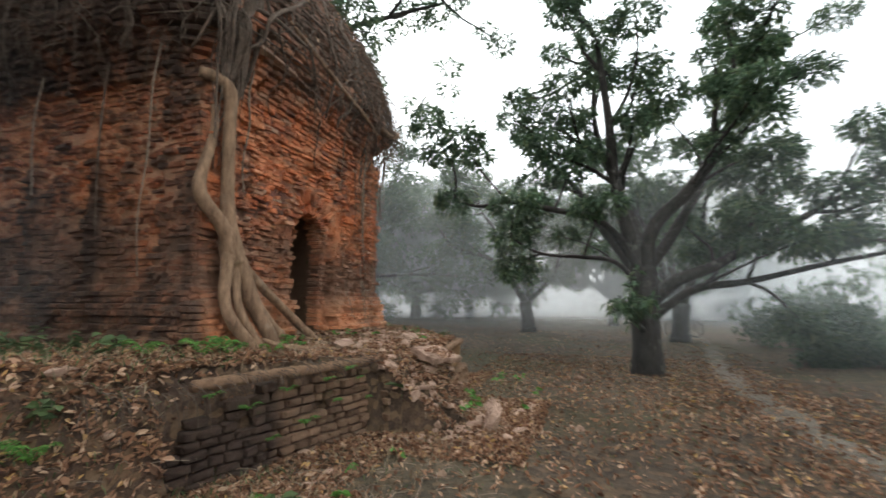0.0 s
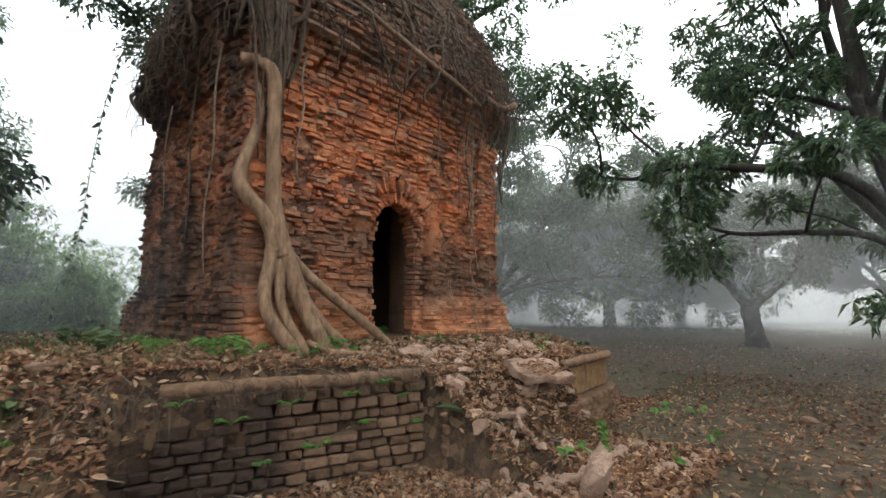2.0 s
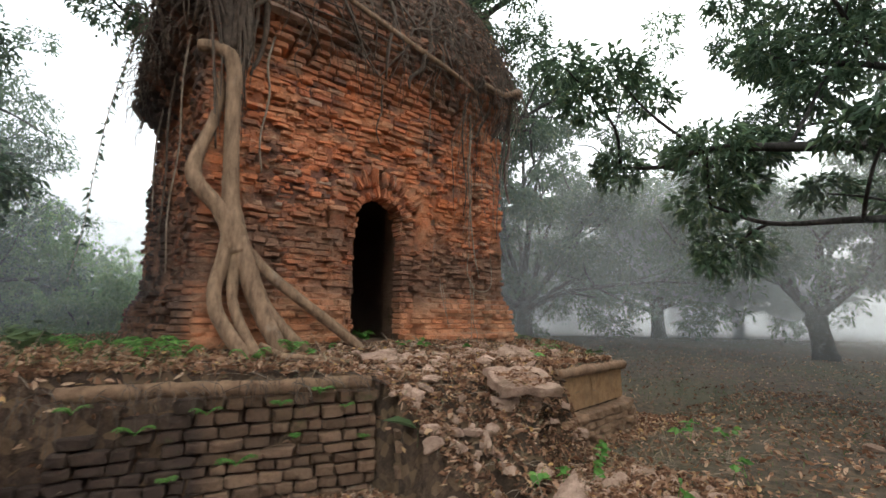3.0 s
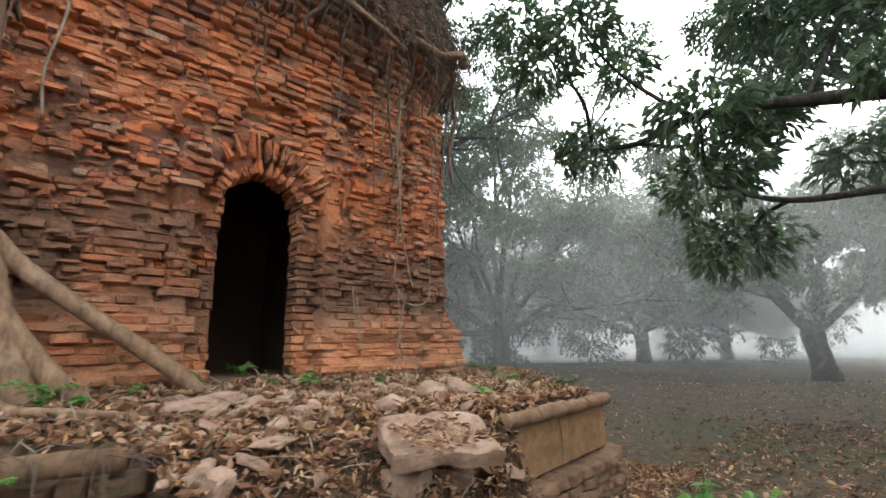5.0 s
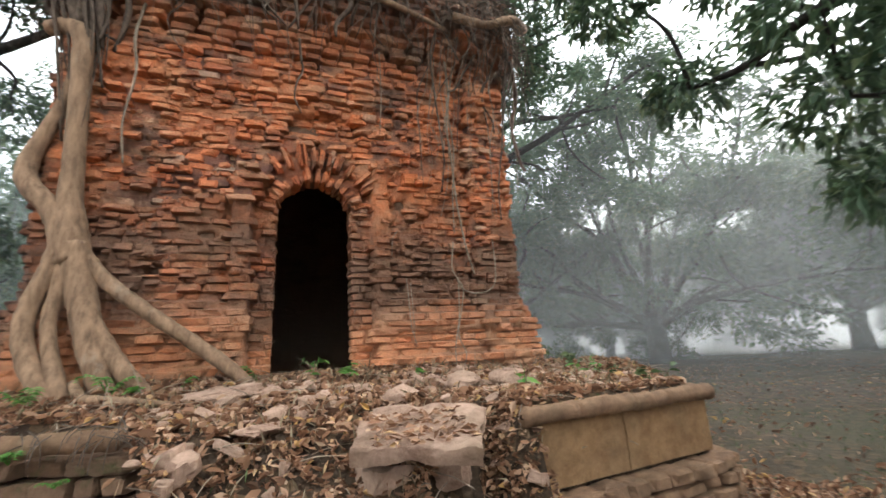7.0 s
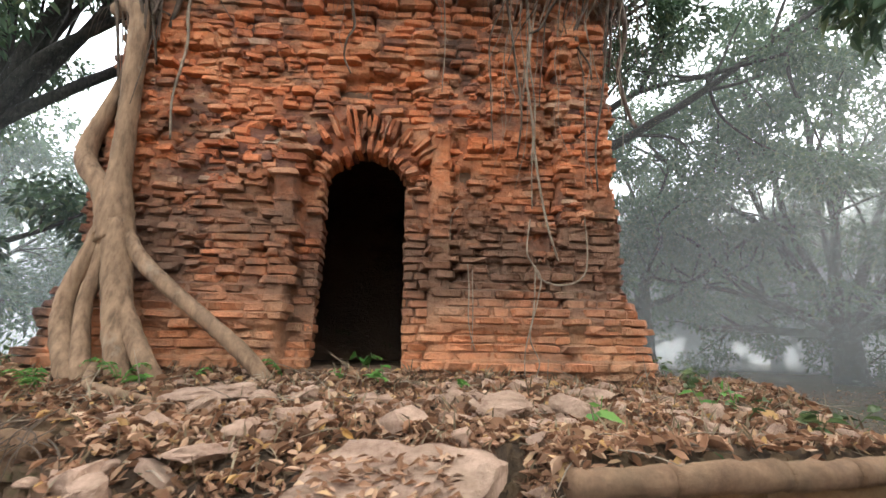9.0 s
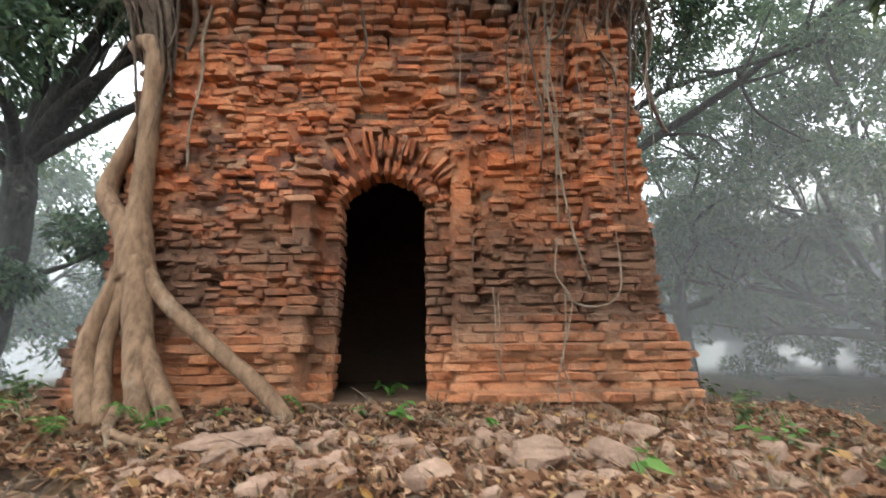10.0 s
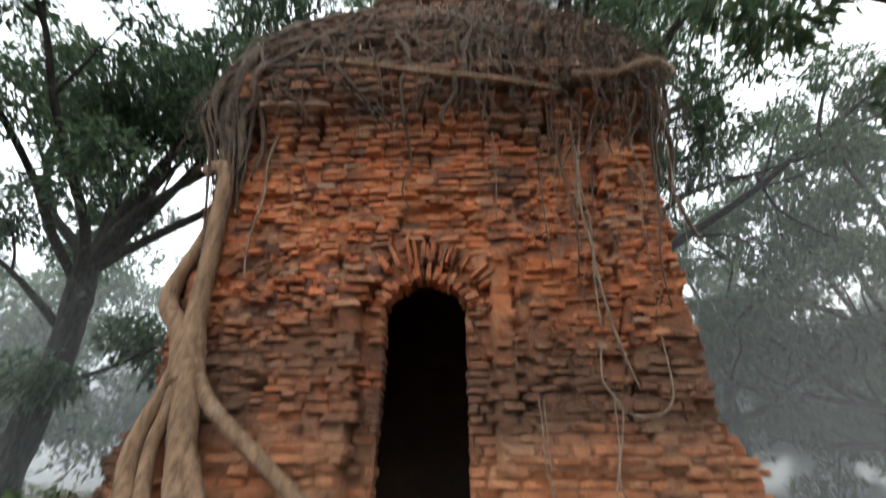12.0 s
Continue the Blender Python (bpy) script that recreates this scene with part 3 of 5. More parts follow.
# the thick core behind the facing, hollow inside, with the doorway through it; its dark brick colour paints in the
# shade
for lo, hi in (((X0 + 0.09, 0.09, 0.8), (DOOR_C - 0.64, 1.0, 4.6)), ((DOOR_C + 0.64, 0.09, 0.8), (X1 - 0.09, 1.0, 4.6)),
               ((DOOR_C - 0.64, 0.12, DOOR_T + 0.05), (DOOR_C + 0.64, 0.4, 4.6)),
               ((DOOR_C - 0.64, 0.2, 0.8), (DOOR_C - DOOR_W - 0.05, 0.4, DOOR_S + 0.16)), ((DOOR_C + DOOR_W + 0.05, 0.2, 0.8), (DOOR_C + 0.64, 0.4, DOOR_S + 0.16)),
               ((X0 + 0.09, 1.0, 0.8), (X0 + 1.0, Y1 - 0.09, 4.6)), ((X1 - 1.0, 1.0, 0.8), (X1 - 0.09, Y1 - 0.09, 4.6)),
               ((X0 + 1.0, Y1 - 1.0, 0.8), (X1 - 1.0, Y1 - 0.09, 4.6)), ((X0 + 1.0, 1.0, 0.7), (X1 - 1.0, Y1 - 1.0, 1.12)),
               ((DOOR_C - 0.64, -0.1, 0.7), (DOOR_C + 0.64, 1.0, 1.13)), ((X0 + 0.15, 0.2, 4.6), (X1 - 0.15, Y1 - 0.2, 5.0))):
    part("core", Geo().add(box_verts(lo, hi), BOX_FACES), M_TERRACE_CORE_SHADE, tower)

# cornice and stepped vault above it
PROFILE = [(4.40, 2.24), (4.55, 2.34), (4.72, 2.46), (4.9, 2.58), (5.15, 2.66), (5.5, 2.62), (5.9, 2.56), (6.4, 2.40), (6.9, 2.16), (7.4, 1.82), (7.8, 1.5), (8.15, 1.32), (8.25, 1.28), (8.32, 1.40), (8.9, 1.40), (9.1, 1.2), (9.3, 0.7)]
CX, CY = 0.05, 2.21


def rounded(a, half, z):
    """A point of the rounded square that the roof follows at a height."""
    p = 7.0 - 4.2 * np.clip((z - 4.6) / 3.0, 0, 1)
    r = half / (np.abs(np.cos(a)) ** p + np.abs(np.sin(a)) ** p) ** (1 / p)
    return CX + r * np.cos(a), CY + r * np.sin(a), r


roof = Geo()
rz = np.arange(4.40, 9.3, 0.082)
for z in rz:
    half = float(np.interp(z, [q[0] for q in PROFILE], [q[1] for q in PROFILE]))
    half += 0.035 * math.sin(z * 9.0)
    count = max(10, int(8 * half * 0.9 / 0.2))
    a = (np.arange(count) + RNG.random(count) * 0.3 + RNG.random()) * 2 * np.pi / count
    jig = half + 0.03 * wave(a * 3, np.full(count, z * 2.0), 2) + RNG.normal(0, 0.022, count)
    x, y, r = rounded(a, jig - 0.11, z)
    eps = 0.01
    x2, y2, _ = rounded(a + eps, jig - 0.11, z)
    au = unit(np.stack([x2 - x, y2 - y, 0 * x], 1))
    ao = np.stack([au[:, 1], -au[:, 0], 0 * x], 1)
    length = 2 * np.pi / count * r * 1.12
    blocks(roof, np.stack([x, y, np.full(count, z + 0.04)], 1), np.stack([length - 0.01, np.full(count, 0.26), np.full(count, 0.078)], 1), au, ao, 0.06)
part("vault", roof, M_BRICK, tower, "blackened stepped brick vault", kind="stuff")
inner = Geo()
ia = np.linspace(0, 2 * np.pi, 49)
iz = np.array([q[0] for q in PROFILE])
ih = np.array([q[1] for q in PROFILE]) - 0.2
ih = np.append(ih, 0.02)
iz = np.append(iz, 9.25)
im, ja = np.meshgrid(np.arange(len(iz)), ia, indexing="ij")
vx, vy, _ = rounded(ja, ih[im], iz[im])
part("vault_core", sheet(vx, vy, iz[im]), M_BRICK, tower)

# radial bricks of the door arch: a short inner ring, thin bricks on edge fanning out above it
def arch_ring(count, spread, inner, lo, hi, thin, thick, depth, seed):
    rng = np.random.default_rng(seed)
    for deg in np.linspace(-spread, spread, count):
        a = radians(deg + rng.normal(0, 3.5))
        ru, rzz = math.sin(a), math.cos(a)
        far = rng.uniform(lo, hi)
        mid = inner + far / 2 + rng.uniform(-0.015, 0.015)
        c = np.array([DOOR_C + ru * mid * 1.12, depth + rng.normal(0, 0.02), DOOR_S - 0.02 + rzz * mid])
        v = BLOCK_V * (1 + rng.normal(0, 0.15, BLOCK_V.shape)) * np.array([rng.uniform(thin, thick), 0.24, far])
        w = np.stack([v[:, 0] * rzz + v[:, 2] * ru, v[:, 1], -v[:, 0] * ru + v[:, 2] * rzz], 1) + c
        part("arch_brick", Geo().add(w, np.where(BLOCK_F >= 0, BLOCK_F, -10 ** 9)), M_BRICK, tower)


arch_ring(25, 84, 0.33, 0.10, 0.17, 0.042, 0.06, 0.15, 71)
arch_ring(23, 60, 0.50, 0.16, 0.28, 0.036, 0.052, 0.10, 72)


# ---- trees ----
def limb_points(start, way, length, bend, rng, n=5, rise=0.0):
    pts = [np.array(start, float)]
    way = np.array(way, float)
    way /= np.linalg.norm(way)
    for k in range(n - 1):
        way = way + rng.normal(0, bend, 3) + np.array([0, 0, rise])
        way /= np.linalg.norm(way)
        pts.append(pts[-1] + way * length / (n - 1))
    return pts


def leaf_clumps(geo, centres, spread, per, rng, length=0.2, width=0.055):
    """Whorls of hanging leaves gathered round the twig ends."""
    n = len(centres) * per
    c = np.repeat(np.asarray(centres), per, 0) + rng.normal(0, 1, (n, 3)) * np.array([spread, spread, spread * 0.6])
    whorl = 8
    at = np.repeat(c, whorl, 0)
    way = unit(rng.normal(0, 1, (n * whorl, 3)) + np.array([0, 0, -0.25]))
    leaves(geo, at + way * 0.02, way, length * rng.uniform(0.7, 1.25, n * whorl), width * rng.uniform(0.8, 1.3, n * whorl), 0.3)


def leaf_pads(geo, pads, rng, length, count):
    """Flattened, uneven pads of overlapping leaves at the branch ends: middle and radius of each."""
    share = count / sum(r * r for _, r in pads)
    for c, r in pads:
        n = int(share * r * r)
        d = rng.normal(0, 1, (n, 3))
        d[:, 2] = d[:, 2] * 0.8 + 0.25
        d = unit(d)
        lump = 1 + 0.35 * wave(d[:, 0] * 2.5 + c[0], d[:, 1] * 2.5 + c[1], c[2])
        at = c + d * (r * lump * rng.uniform(0.55, 1.05, n))[:, None] * np.array([1, 1, 0.7])
        way = unit(d * np.array([1, 1, 0.6]) + rng.normal(0, 0.7, (n, 3)) + np.array([0, 0, -0.25]))
        leaves(geo, at, way, length * rng.uniform(0.7, 1.25, n), length * 0.36 * rng.uniform(0.8, 1.3, n), 0.25)


def tree(label, base, radius, fork, limbs, seed, leaf=0.2, pad=0.6, count=105000, lean=(0, 0), leaf_mat=None, group="grove trees", lift=0.15, lines=(), trunk=None):
    """A mango tree. limbs: (direction in degrees, rise in degrees, length, share of the trunk's radius); lines: (points, radius) of limbs with a shape of their own."""
    rng = np.random.default_rng(seed)
    ob = thing("mango_tree", label, "tree", group, at=base)
    g = Geo()
    tip = np.array([lean[0], lean[1], fork])
    stem = trunk or [(0, 0, -0.25), (0, 0, 0.05), tip * np.array([0.2, 0.2, 0.3]), tip * np.array([0.6, 0.6, 0.65]), tip, tip * 1.06]
    tip = np.array(stem[-2], float)
    swell = np.interp(np.linspace(0, 1, len(stem)), [0, 0.2, 0.4, 0.6, 0.8, 1], [1.5, 1.22, 1.0, 0.93, 1.0, 0.7])
    tube(g, stem, swell * radius, 12, 5, 0.035)
    part("trunk", g, M_BARK, ob, smooth=True)
    pads = []
    shapes = [([np.array(p, float) for p in pts], r) for pts, r in lines]
    for az, rise, length, share in limbs:
        a, e = radians(az), radians(rise)
        way = (math.cos(a) * math.cos(e), math.sin(a) * math.cos(e), math.sin(e))
        low = 0.42 if share < 0.12 else 0.76 + 0.24 * min(1.0, rise / 45)
        shapes.append((limb_points(tip * low - np.array([0, 0, radius * 0.3]), way, length, 0.16, rng, 6, 0.03), radius * share))
    for pts, thick in shapes:
        length = sum(np.linalg.norm(b - a) for a, b in zip(pts[:-1], pts[1:]))
        way = unit(pts[-1] - pts[0])
        last = len(pts) - 1
        g = Geo()
        tube(g, pts, np.linspace(thick, thick * 0.25, len(pts)), 8, 5, 0.04)
        for k in range(max(1, last - 3), last + 1):
            for _ in range(2 if thick > 0.105 else 1):
                w2 = way * 0.6 + rng.normal(0, 0.7, 3) + np.array([0, 0, lift])
                sub = limb_points(pts[k], w2, length * rng.uniform(0.22, 0.42), 0.22, rng, 4)
                tube(g, sub, np.linspace(thick * 0.34, 0.014, 4), 5, 4)
                pads.append((sub[3], pad * rng.uniform(0.7, 1.25)))
                pads.append((sub[2] + rng.normal(0, pad * 0.6, 3), pad * rng.uniform(0.4, 0.9)))
        pads.append((pts[-1], pad * rng.uniform(0.8, 1.2)))
        part("limb", g, M_BARK, ob, smooth=True)
    g = Geo()
    leaf_pads(g, pads, rng, leaf, count)
    part("crown", g, leaf_mat or M_LEAF, ob, "clumped dark green foliage" if not leaf_mat else "pale green foliage")
    return ob


def spread_limbs(n, rng, length, low=10, high=60, share=0.5):
    return [(360 * k / n + rng.uniform(-20, 20), rng.uniform(low, high), length * rng.uniform(0.8, 1.2), share * rng.uniform(0.8, 1.1)) for k in range(n)]


R2 = np.random.default_rng(3)
near_tree = tree("large dark mango tree with a low forked trunk", (5.1, -5.5, 0.0), 0.31, 2.3,
                 [(20, 40, 6.0, 0.5), (-12, 62, 7.0, 0.6), (-75, 58, 7.5, 0.5)], 11, leaf=0.16, pad=0.5, count=46000, lift=0.35,
                 lines=[([(0, 0.05, 2.1), (0, 0.2, 3.0), (0, 0.5, 4.45), (0, 0.57, 5.9), (0, 0.7, 7.4), (0.1, 0.8, 8.4)], 0.2),
                        ([(0, -0.1, 1.2), (0, -0.5, 1.55), (0, -1.15, 1.93), (0, -2.05, 2.05), (-0.2, -3.5, 2.4), (-0.3, -5.0, 2.7)], 0.13),
                        ([(0, -0.1, 1.6), (0, -0.7, 2.1), (0, -1.45, 2.4), (0.2, -2.15, 2.8), (0.5, -3.6, 3.6), (0.8, -5.0, 4.4)], 0.17),
                        ([(0, -0.05, 2.1), (0, -0.25, 3.3), (0, -1.1, 4.2), (0.1, -1.8, 5.2), (0.2, -2.3, 6.3), (0.4, -2.8, 7.6)], 0.2),
                        ([(0, 0.0, 2.2), (-0.5, 0.8, 3.4), (-1.0, 1.9, 3.7), (-1.05, 2.9, 3.95), (-1.0, 3.6, 3.9), (-0.9, 4.3, 4.1)], 0.10),
                        ([(0, 0.0, 1.9), (-0.5, 0.6, 2.5), (-1.0, 1.3, 2.6), (-1.05, 2.2, 2.7), (-1.0, 2.9, 3.1)], 0.07)])
g = Geo()
spur = [(-0.3, 0.1, 1.0), (-0.75, 0.25, 1.15), (-1.15, 0.3, 1.45), (-1.6, 0.35, 1.5)]
tube(g, spur, [0.07, 0.05, 0.035, 0.015], 7, 5, 0.05)
part("limb", g, M_BARK, near_tree, smooth=True)
g = Geo()
R4 = np.random.default_rng(44)
leaf_clumps(g, [np.array(spur[2 + k % 2]) + R4.normal(0, 0.22, 3) for k in range(12)], 0.14, 4, R4, 0.2, 0.055)
part("low_foliage", g, M_LEAF, near_tree)
tree_a = tree("broad spreading mango tree in thin mist", (16.7, 11.7, 0.3), 0.48, 2.1, spread_limbs(9, R2, 8.0, 8, 34, 0.4) + spread_limbs(9, R2, 10.0, 40, 80, 0.42), 12, leaf=0.26, pad=0.85, count=58000, lift=0.1)
tree_c = tree("open-crowned mango tree with a low forked leaning trunk", (17.6, -1.3, 0.1), 0.34, 1.5, [(20, 50, 6.0, 0.5), (300, 55, 6.0, 0.45), (80, 65, 6.5, 0.5)], 13, leaf=0.21, pad=0.7, count=30000, lift=0.35, lean=(-0.15, 0.12),
              lines=[([(-0.15, 0.12, 1.5), (-0.85, 0.7, 2.6), (-1.45, 1.2, 3.4), (-2.3, 1.9, 3.8), (-3.8, 3.2, 4.2)], 0.2), ([(-1.45, 1.2, 3.4), (-1.6, 1.35, 5.1), (-2.2, 1.9, 6.0), (-2.6, 2.2, 7.2)], 0.12),
                     ([(-0.1, 0.1, 1.5), (0.25, -0.2, 2.7), (0.25, -0.2, 4.1), (0.9, -0.7, 5.1), (1.4, -1.2, 6.4)], 0.18), ([(0.25, -0.2, 2.4), (1.2, -1.0, 2.9), (1.7, -1.4, 3.3), (2.6, -2.2, 3.6)], 0.08)])
tree_b = tree("round mango tree with a short trunk in mist", (26.5, 8.6, 0.3), 0.42, 2.4, spread_limbs(6, R2, 6.0, 8, 34, 0.4) + spread_limbs(7, R2, 8.0, 40, 80, 0.45), 14, leaf=0.42, pad=1.15, count=22000, lift=0.2)
behind = tree("tall mango tree arching over the roof", (3.2, 8.0, 0.2), 0.4, 5.0, [(-62, 44, 10.5, 0.5), (-90, 50, 11.0, 0.5), (-112, 48, 12.5, 0.5), (-132, 46, 12.5, 0.45), (-155, 46, 11.5, 0.45), (180, 45, 9.5, 0.45), (-38, 46, 10.5, 0.45), (-80, 70, 10, 0.5), (-100, 62, 11, 0.5), (-125, 60, 11, 0.5), (-168, 55, 11, 0.45), (-146, 62, 11, 0.45), (-112, 74, 11, 0.45), (-72, 58, 11.5, 0.45), (-10, 50, 8.5, 0.4), (-50, 60, 9, 0.45), (90, 60, 6, 0.4)], 15, leaf=0.17, pad=0.7, count=110000)
left_tree = tree("slender mango tree with bent limbs beside the tower", (-6.75, 3.5, 0.0), 0.24, 4.6, [(-20, 48, 6.5, 0.5), (-70, 40, 5.5, 0.45), (120, 50, 6.0, 0.5), (-120, 35, 5.0, 0.4), (30, 60, 6.5, 0.5), (8, 66, 8.5, 0.5), (-14, 72, 9.0, 0.5), (20, 76, 8.5, 0.5)], 16, leaf=0.16, pad=0.6, count=60000, lift=0.35,
                 trunk=[(0, 0, -0.25), (0.05, 0, 0.6), (0.12, 0, 1.5), (0.2, 0, 2.4), (0.25, 0, 3.3), (0.15, 0, 4.2), (0.05, 0, 4.8), (0.05, 0, 5.0)],
                 lines=[([(0.05, 0, 4.7), (-0.3, 0, 5.3), (-1.15, 0, 6.1), (-1.75, 0, 7.2), (-1.95, 0, 8.2), (-1.9, 0, 9.3)], 0.13), ([(0.05, 0, 4.7), (0.13, 0, 5.76), (0.03, 0, 6.86), (0, 0, 7.7), (0.4, 0, 8.8)], 0.15),
                        ([(0.0, 0, 7.2), (0.5, -0.1, 8.0), (1.2, -0.2, 8.6), (2.1, -0.3, 9.1)], 0.08), ([(0.2, 0, 2.7), (0.8, -0.1, 2.8), (1.5, -0.2, 3.0), (2.2, -0.3, 3.3)], 0.07), ([(0.25, 0, 3.5), (-0.9, -0.4, 4.6), (-1.8, -0.8, 5.2)], 0.08)])
right_tree = tree("mango tree with drooping foliage past the tower", (10.6, 14.6, 0.35), 0.32, 3.6, spread_limbs(6, R2, 5.5, 10, 40, 0.5) + spread_limbs(6, R2, 8.0, 45, 80, 0.5), 17, leaf=0.2, pad=0.8, count=40000)
for x, y, turn, size in ((19.4, 30, 100, 1.0), (30.5, 5.2, 10, 0.85), (31, 23, 77, 1.0), (-10, 24, 120, 0.9), (38, -13, 160, 1.0), (-17, 13, 80, 0.8), (22, 21, 30, 0.8)):
    copy_thing(tree_b, pose(x, y, 0.25, 0, 0, turn) @ Matrix.Scale(size, 4))
copy_thing(right_tree, pose(-7.5, 14.5, 0.2, 0, 0, 140) @ Matrix.Scale(0.85, 4))
copy_thing(tree_c, pose(27, -6, 0.1, 0, 0, 140))
copy_thing(tree_c, pose(14.0, -7.8, 0.0, 0, 0, 60))


def bush(label, at, radius, height, seed, material, leaf):
    rng = np.random.default_rng(seed)
    ob = thing("bush", label, "bush", "misty bushes", at=at)
    centres = []
    for k in range(9):
        a = rng.uniform(0, 6.28)
        top = np.array([math.cos(a) * radius * rng.uniform(0.3, 1), math.sin(a) * radius * rng.uniform(0.3, 1), height * rng.uniform(0.5, 1)])
        g = Geo()
        tube(g, [(0, 0, -0.1), top * np.array([0.3, 0.3, 0.5]), top], [0.05, 0.035, 0.012], 6, 4, 0.05)
        part("stem", g, M_BARK, ob, smooth=True)
        centres += [top * np.array([1, 1, q]) + rng.normal(0, 0.3, 3) for q in np.linspace(0.25, 1, 6)]
    g = Geo()
    leaf_clumps(g, centres, radius * 0.22, 26, rng, leaf, leaf * 0.35)
    part("foliage", g, material, ob)
    return ob


for k, (x, y, r, h) in enumerate(((-4.2, 17, 2.6, 4.2), (-1.0, 21, 3.0, 4.5), (-8, 15, 2.6, 4.0), (-7.5, 26, 3.5, 6.0), (-2.8, 12.5, 1.3, 2.2))):
    bush("pale green bushes fading into the mist", (x, y, 0.2), r, h, 70 + k, M_LIGHT_LEAF, 0.2)
for k, (x, y, r, h) in enumerate(((7.6, -10.4, 0.9, 1.1), (12.5, -12.0, 1.8, 2.2))):
    bush("low dark green bush beside the footpath", (x, y, 0.0), r, h, 80 + k, M_LEAF, 0.14)


# ---- terrace walls ----
def worn_mesh(name, material, seed, wear=0.07):
    rng = np.random.default_rng(seed)
    v = BLOCK_V * (1 + rng.normal(0, wear, BLOCK_V.shape))
    return Geo().add(v, np.where(BLOCK_F >= 0, BLOCK_F, -10 ** 9)).mesh(name, material)


def line_frame(a, b):
    a, b = np.array(a, float), np.array(b, float)
    d = b - a
    return a, d / np.linalg.norm(d), np.linalg.norm(d)


def coping_run(parent, a, b, z, r, pieces, material, seed):
    """A rounded ledge in pieces along the top of a wall."""
    rng = np.random.default_rng(seed)
    a, d, length = line_frame(a, b)
    cuts = np.sort(np.concatenate([[0, 1], np.linspace(0, 1, pieces + 1)[1:-1] + rng.normal(0, 0.03, pieces - 1)])) * length
    for s, e in zip(cuts[:-1], cuts[1:]):
        g = Geo()
        k = np.linspace(s + 0.004, e - 0.004, 5)
        dz = rng.normal(0, 0.006)
        pts = [(a[0] + d[0] * q, a[1] + d[1] * q, z + dz + rng.normal(0, 0.004)) for q in k]
        tube(g, pts, r * rng.uniform(0.92, 1.06, 5), 10, 3, 0.05)
        part("coping", g, material, parent, smooth=True)


TERRACE_BRICKS = [worn_mesh("brick", M_TERRACE_CORE_SHADE, 40 + k, 0.085) for k in range(8)]


def brick_run(parent, a, b, z0, z1, course, length, meshes, seed, ragged=0.0, keep=None, depth=0.16):
    rng = np.random.default_rng(seed)
    a, d, total = line_frame(a, b)
    out = np.array([d[1], -d[0]])
    z = z0
    while z < z1 - course * 0.5:
        h = course * rng.uniform(0.85, 1.15)
        u = -rng.uniform(0, length)
        while u < total:
            w = length * rng.uniform(0.6, 1.3)
            lo, hi = max(u, 0), min(u + w, total)
            u += w
            if hi - lo < 0.05 or rng.random() < ragged or (keep and not keep((lo + hi) / 2 / total, z + h / 2)):
                continue
            c = a + d * (lo + hi) / 2 + out * (rng.normal(0, 0.016) - 0.03)
            ob = part("brick", meshes[int(rng.integers(len(meshes)))], None, parent)
            ob.location = (c[0], c[1], z + h / 2)
            ob.scale = (hi - lo - 0.014, depth, h - 0.012)
            ob.rotation_euler = (0, float(rng.normal(0, 0.035)), math.atan2(d[1], d[0]) + float(rng.normal(0, 0.05)))
        z += h


left_wall = thing("terrace_wall", "low mossy brick retaining wall with a rounded ledge", "wall", kind="structure")
brick_run(left_wall, (-3.45, -0.80), (-0.93, -1.56), -0.03, 0.83, 0.094, 0.19, TERRACE_BRICKS, 5, 0.02, lambda s, z: z < 0.28 + 1.25 * s + 0.12 * math.sin(s * 40))
coping_run(left_wall, (-3.05, -1.03), (-1.02, -1.60), 0.885, 0.055, 5, M_LEDGE, 6)
g = Geo()
tube(g, [(-0.92, -1.50, 0.0), (-0.90, -1.46, 0.4), (-0.93, -1.42, 0.86)], [0.07, 0.08, 0.05], 7, 4, 0.1)
part("broken_end", g, M_TERRACE_CORE_SHADE, left_wall)

stump_wall = thing("broken_wall_stump", "broken stump of courses at the gap in the terrace", "wall stump", kind="structure")
brick_run(stump_wall, (-0.86, -1.72), (-0.30, -1.98), -0.03, 0.5, 0.09, 0.19, TERRACE_BRICKS, 8, 0.10, None, 0.26)

right_wall = thing("plastered_terrace_wall", "cracked ochre plastered terrace wall with a moulded ledge", "wall", kind="structure")


def panel(parent, a, b, z0, z1, thick, material, name):
    a, d, length = line_frame(a, b)
    out = np.array([d[1], -d[0]])
    n, m = max(3, int(length / 0.08)), 8
    u, z = np.meshgrid(np.linspace(0, length, n), np.linspace(z0, z1, m), indexing="ij")
    o = 0.008 * wave(u * 5, z * 6, 1) + RNG.normal(0, 0.0025, u.shape)
    g = sheet(a[0] + d[0] * u + out[0] * o, a[1] + d[1] * u + out[1] * o, z)
    front = g.v[0].copy()
    back = front.copy()
    back[:, :2] -= out * thick
    g.add(back, g.f[0][:, ::-1])
    k = n * m
    rim = list(range(0, m)) + [q * m + m - 1 for q in range(1, n)] + [(n - 1) * m + q for q in range(m - 2, -1, -1)] + [q * m for q in range(n - 2, 0, -1)]
    g.f.append(np.array([[rim[q], rim[(q + 1) % len(rim)], rim[(q + 1) % len(rim)] + k, rim[q] + k] for q in range(len(rim))]))
    return part(name, g, material, parent, smooth=False)


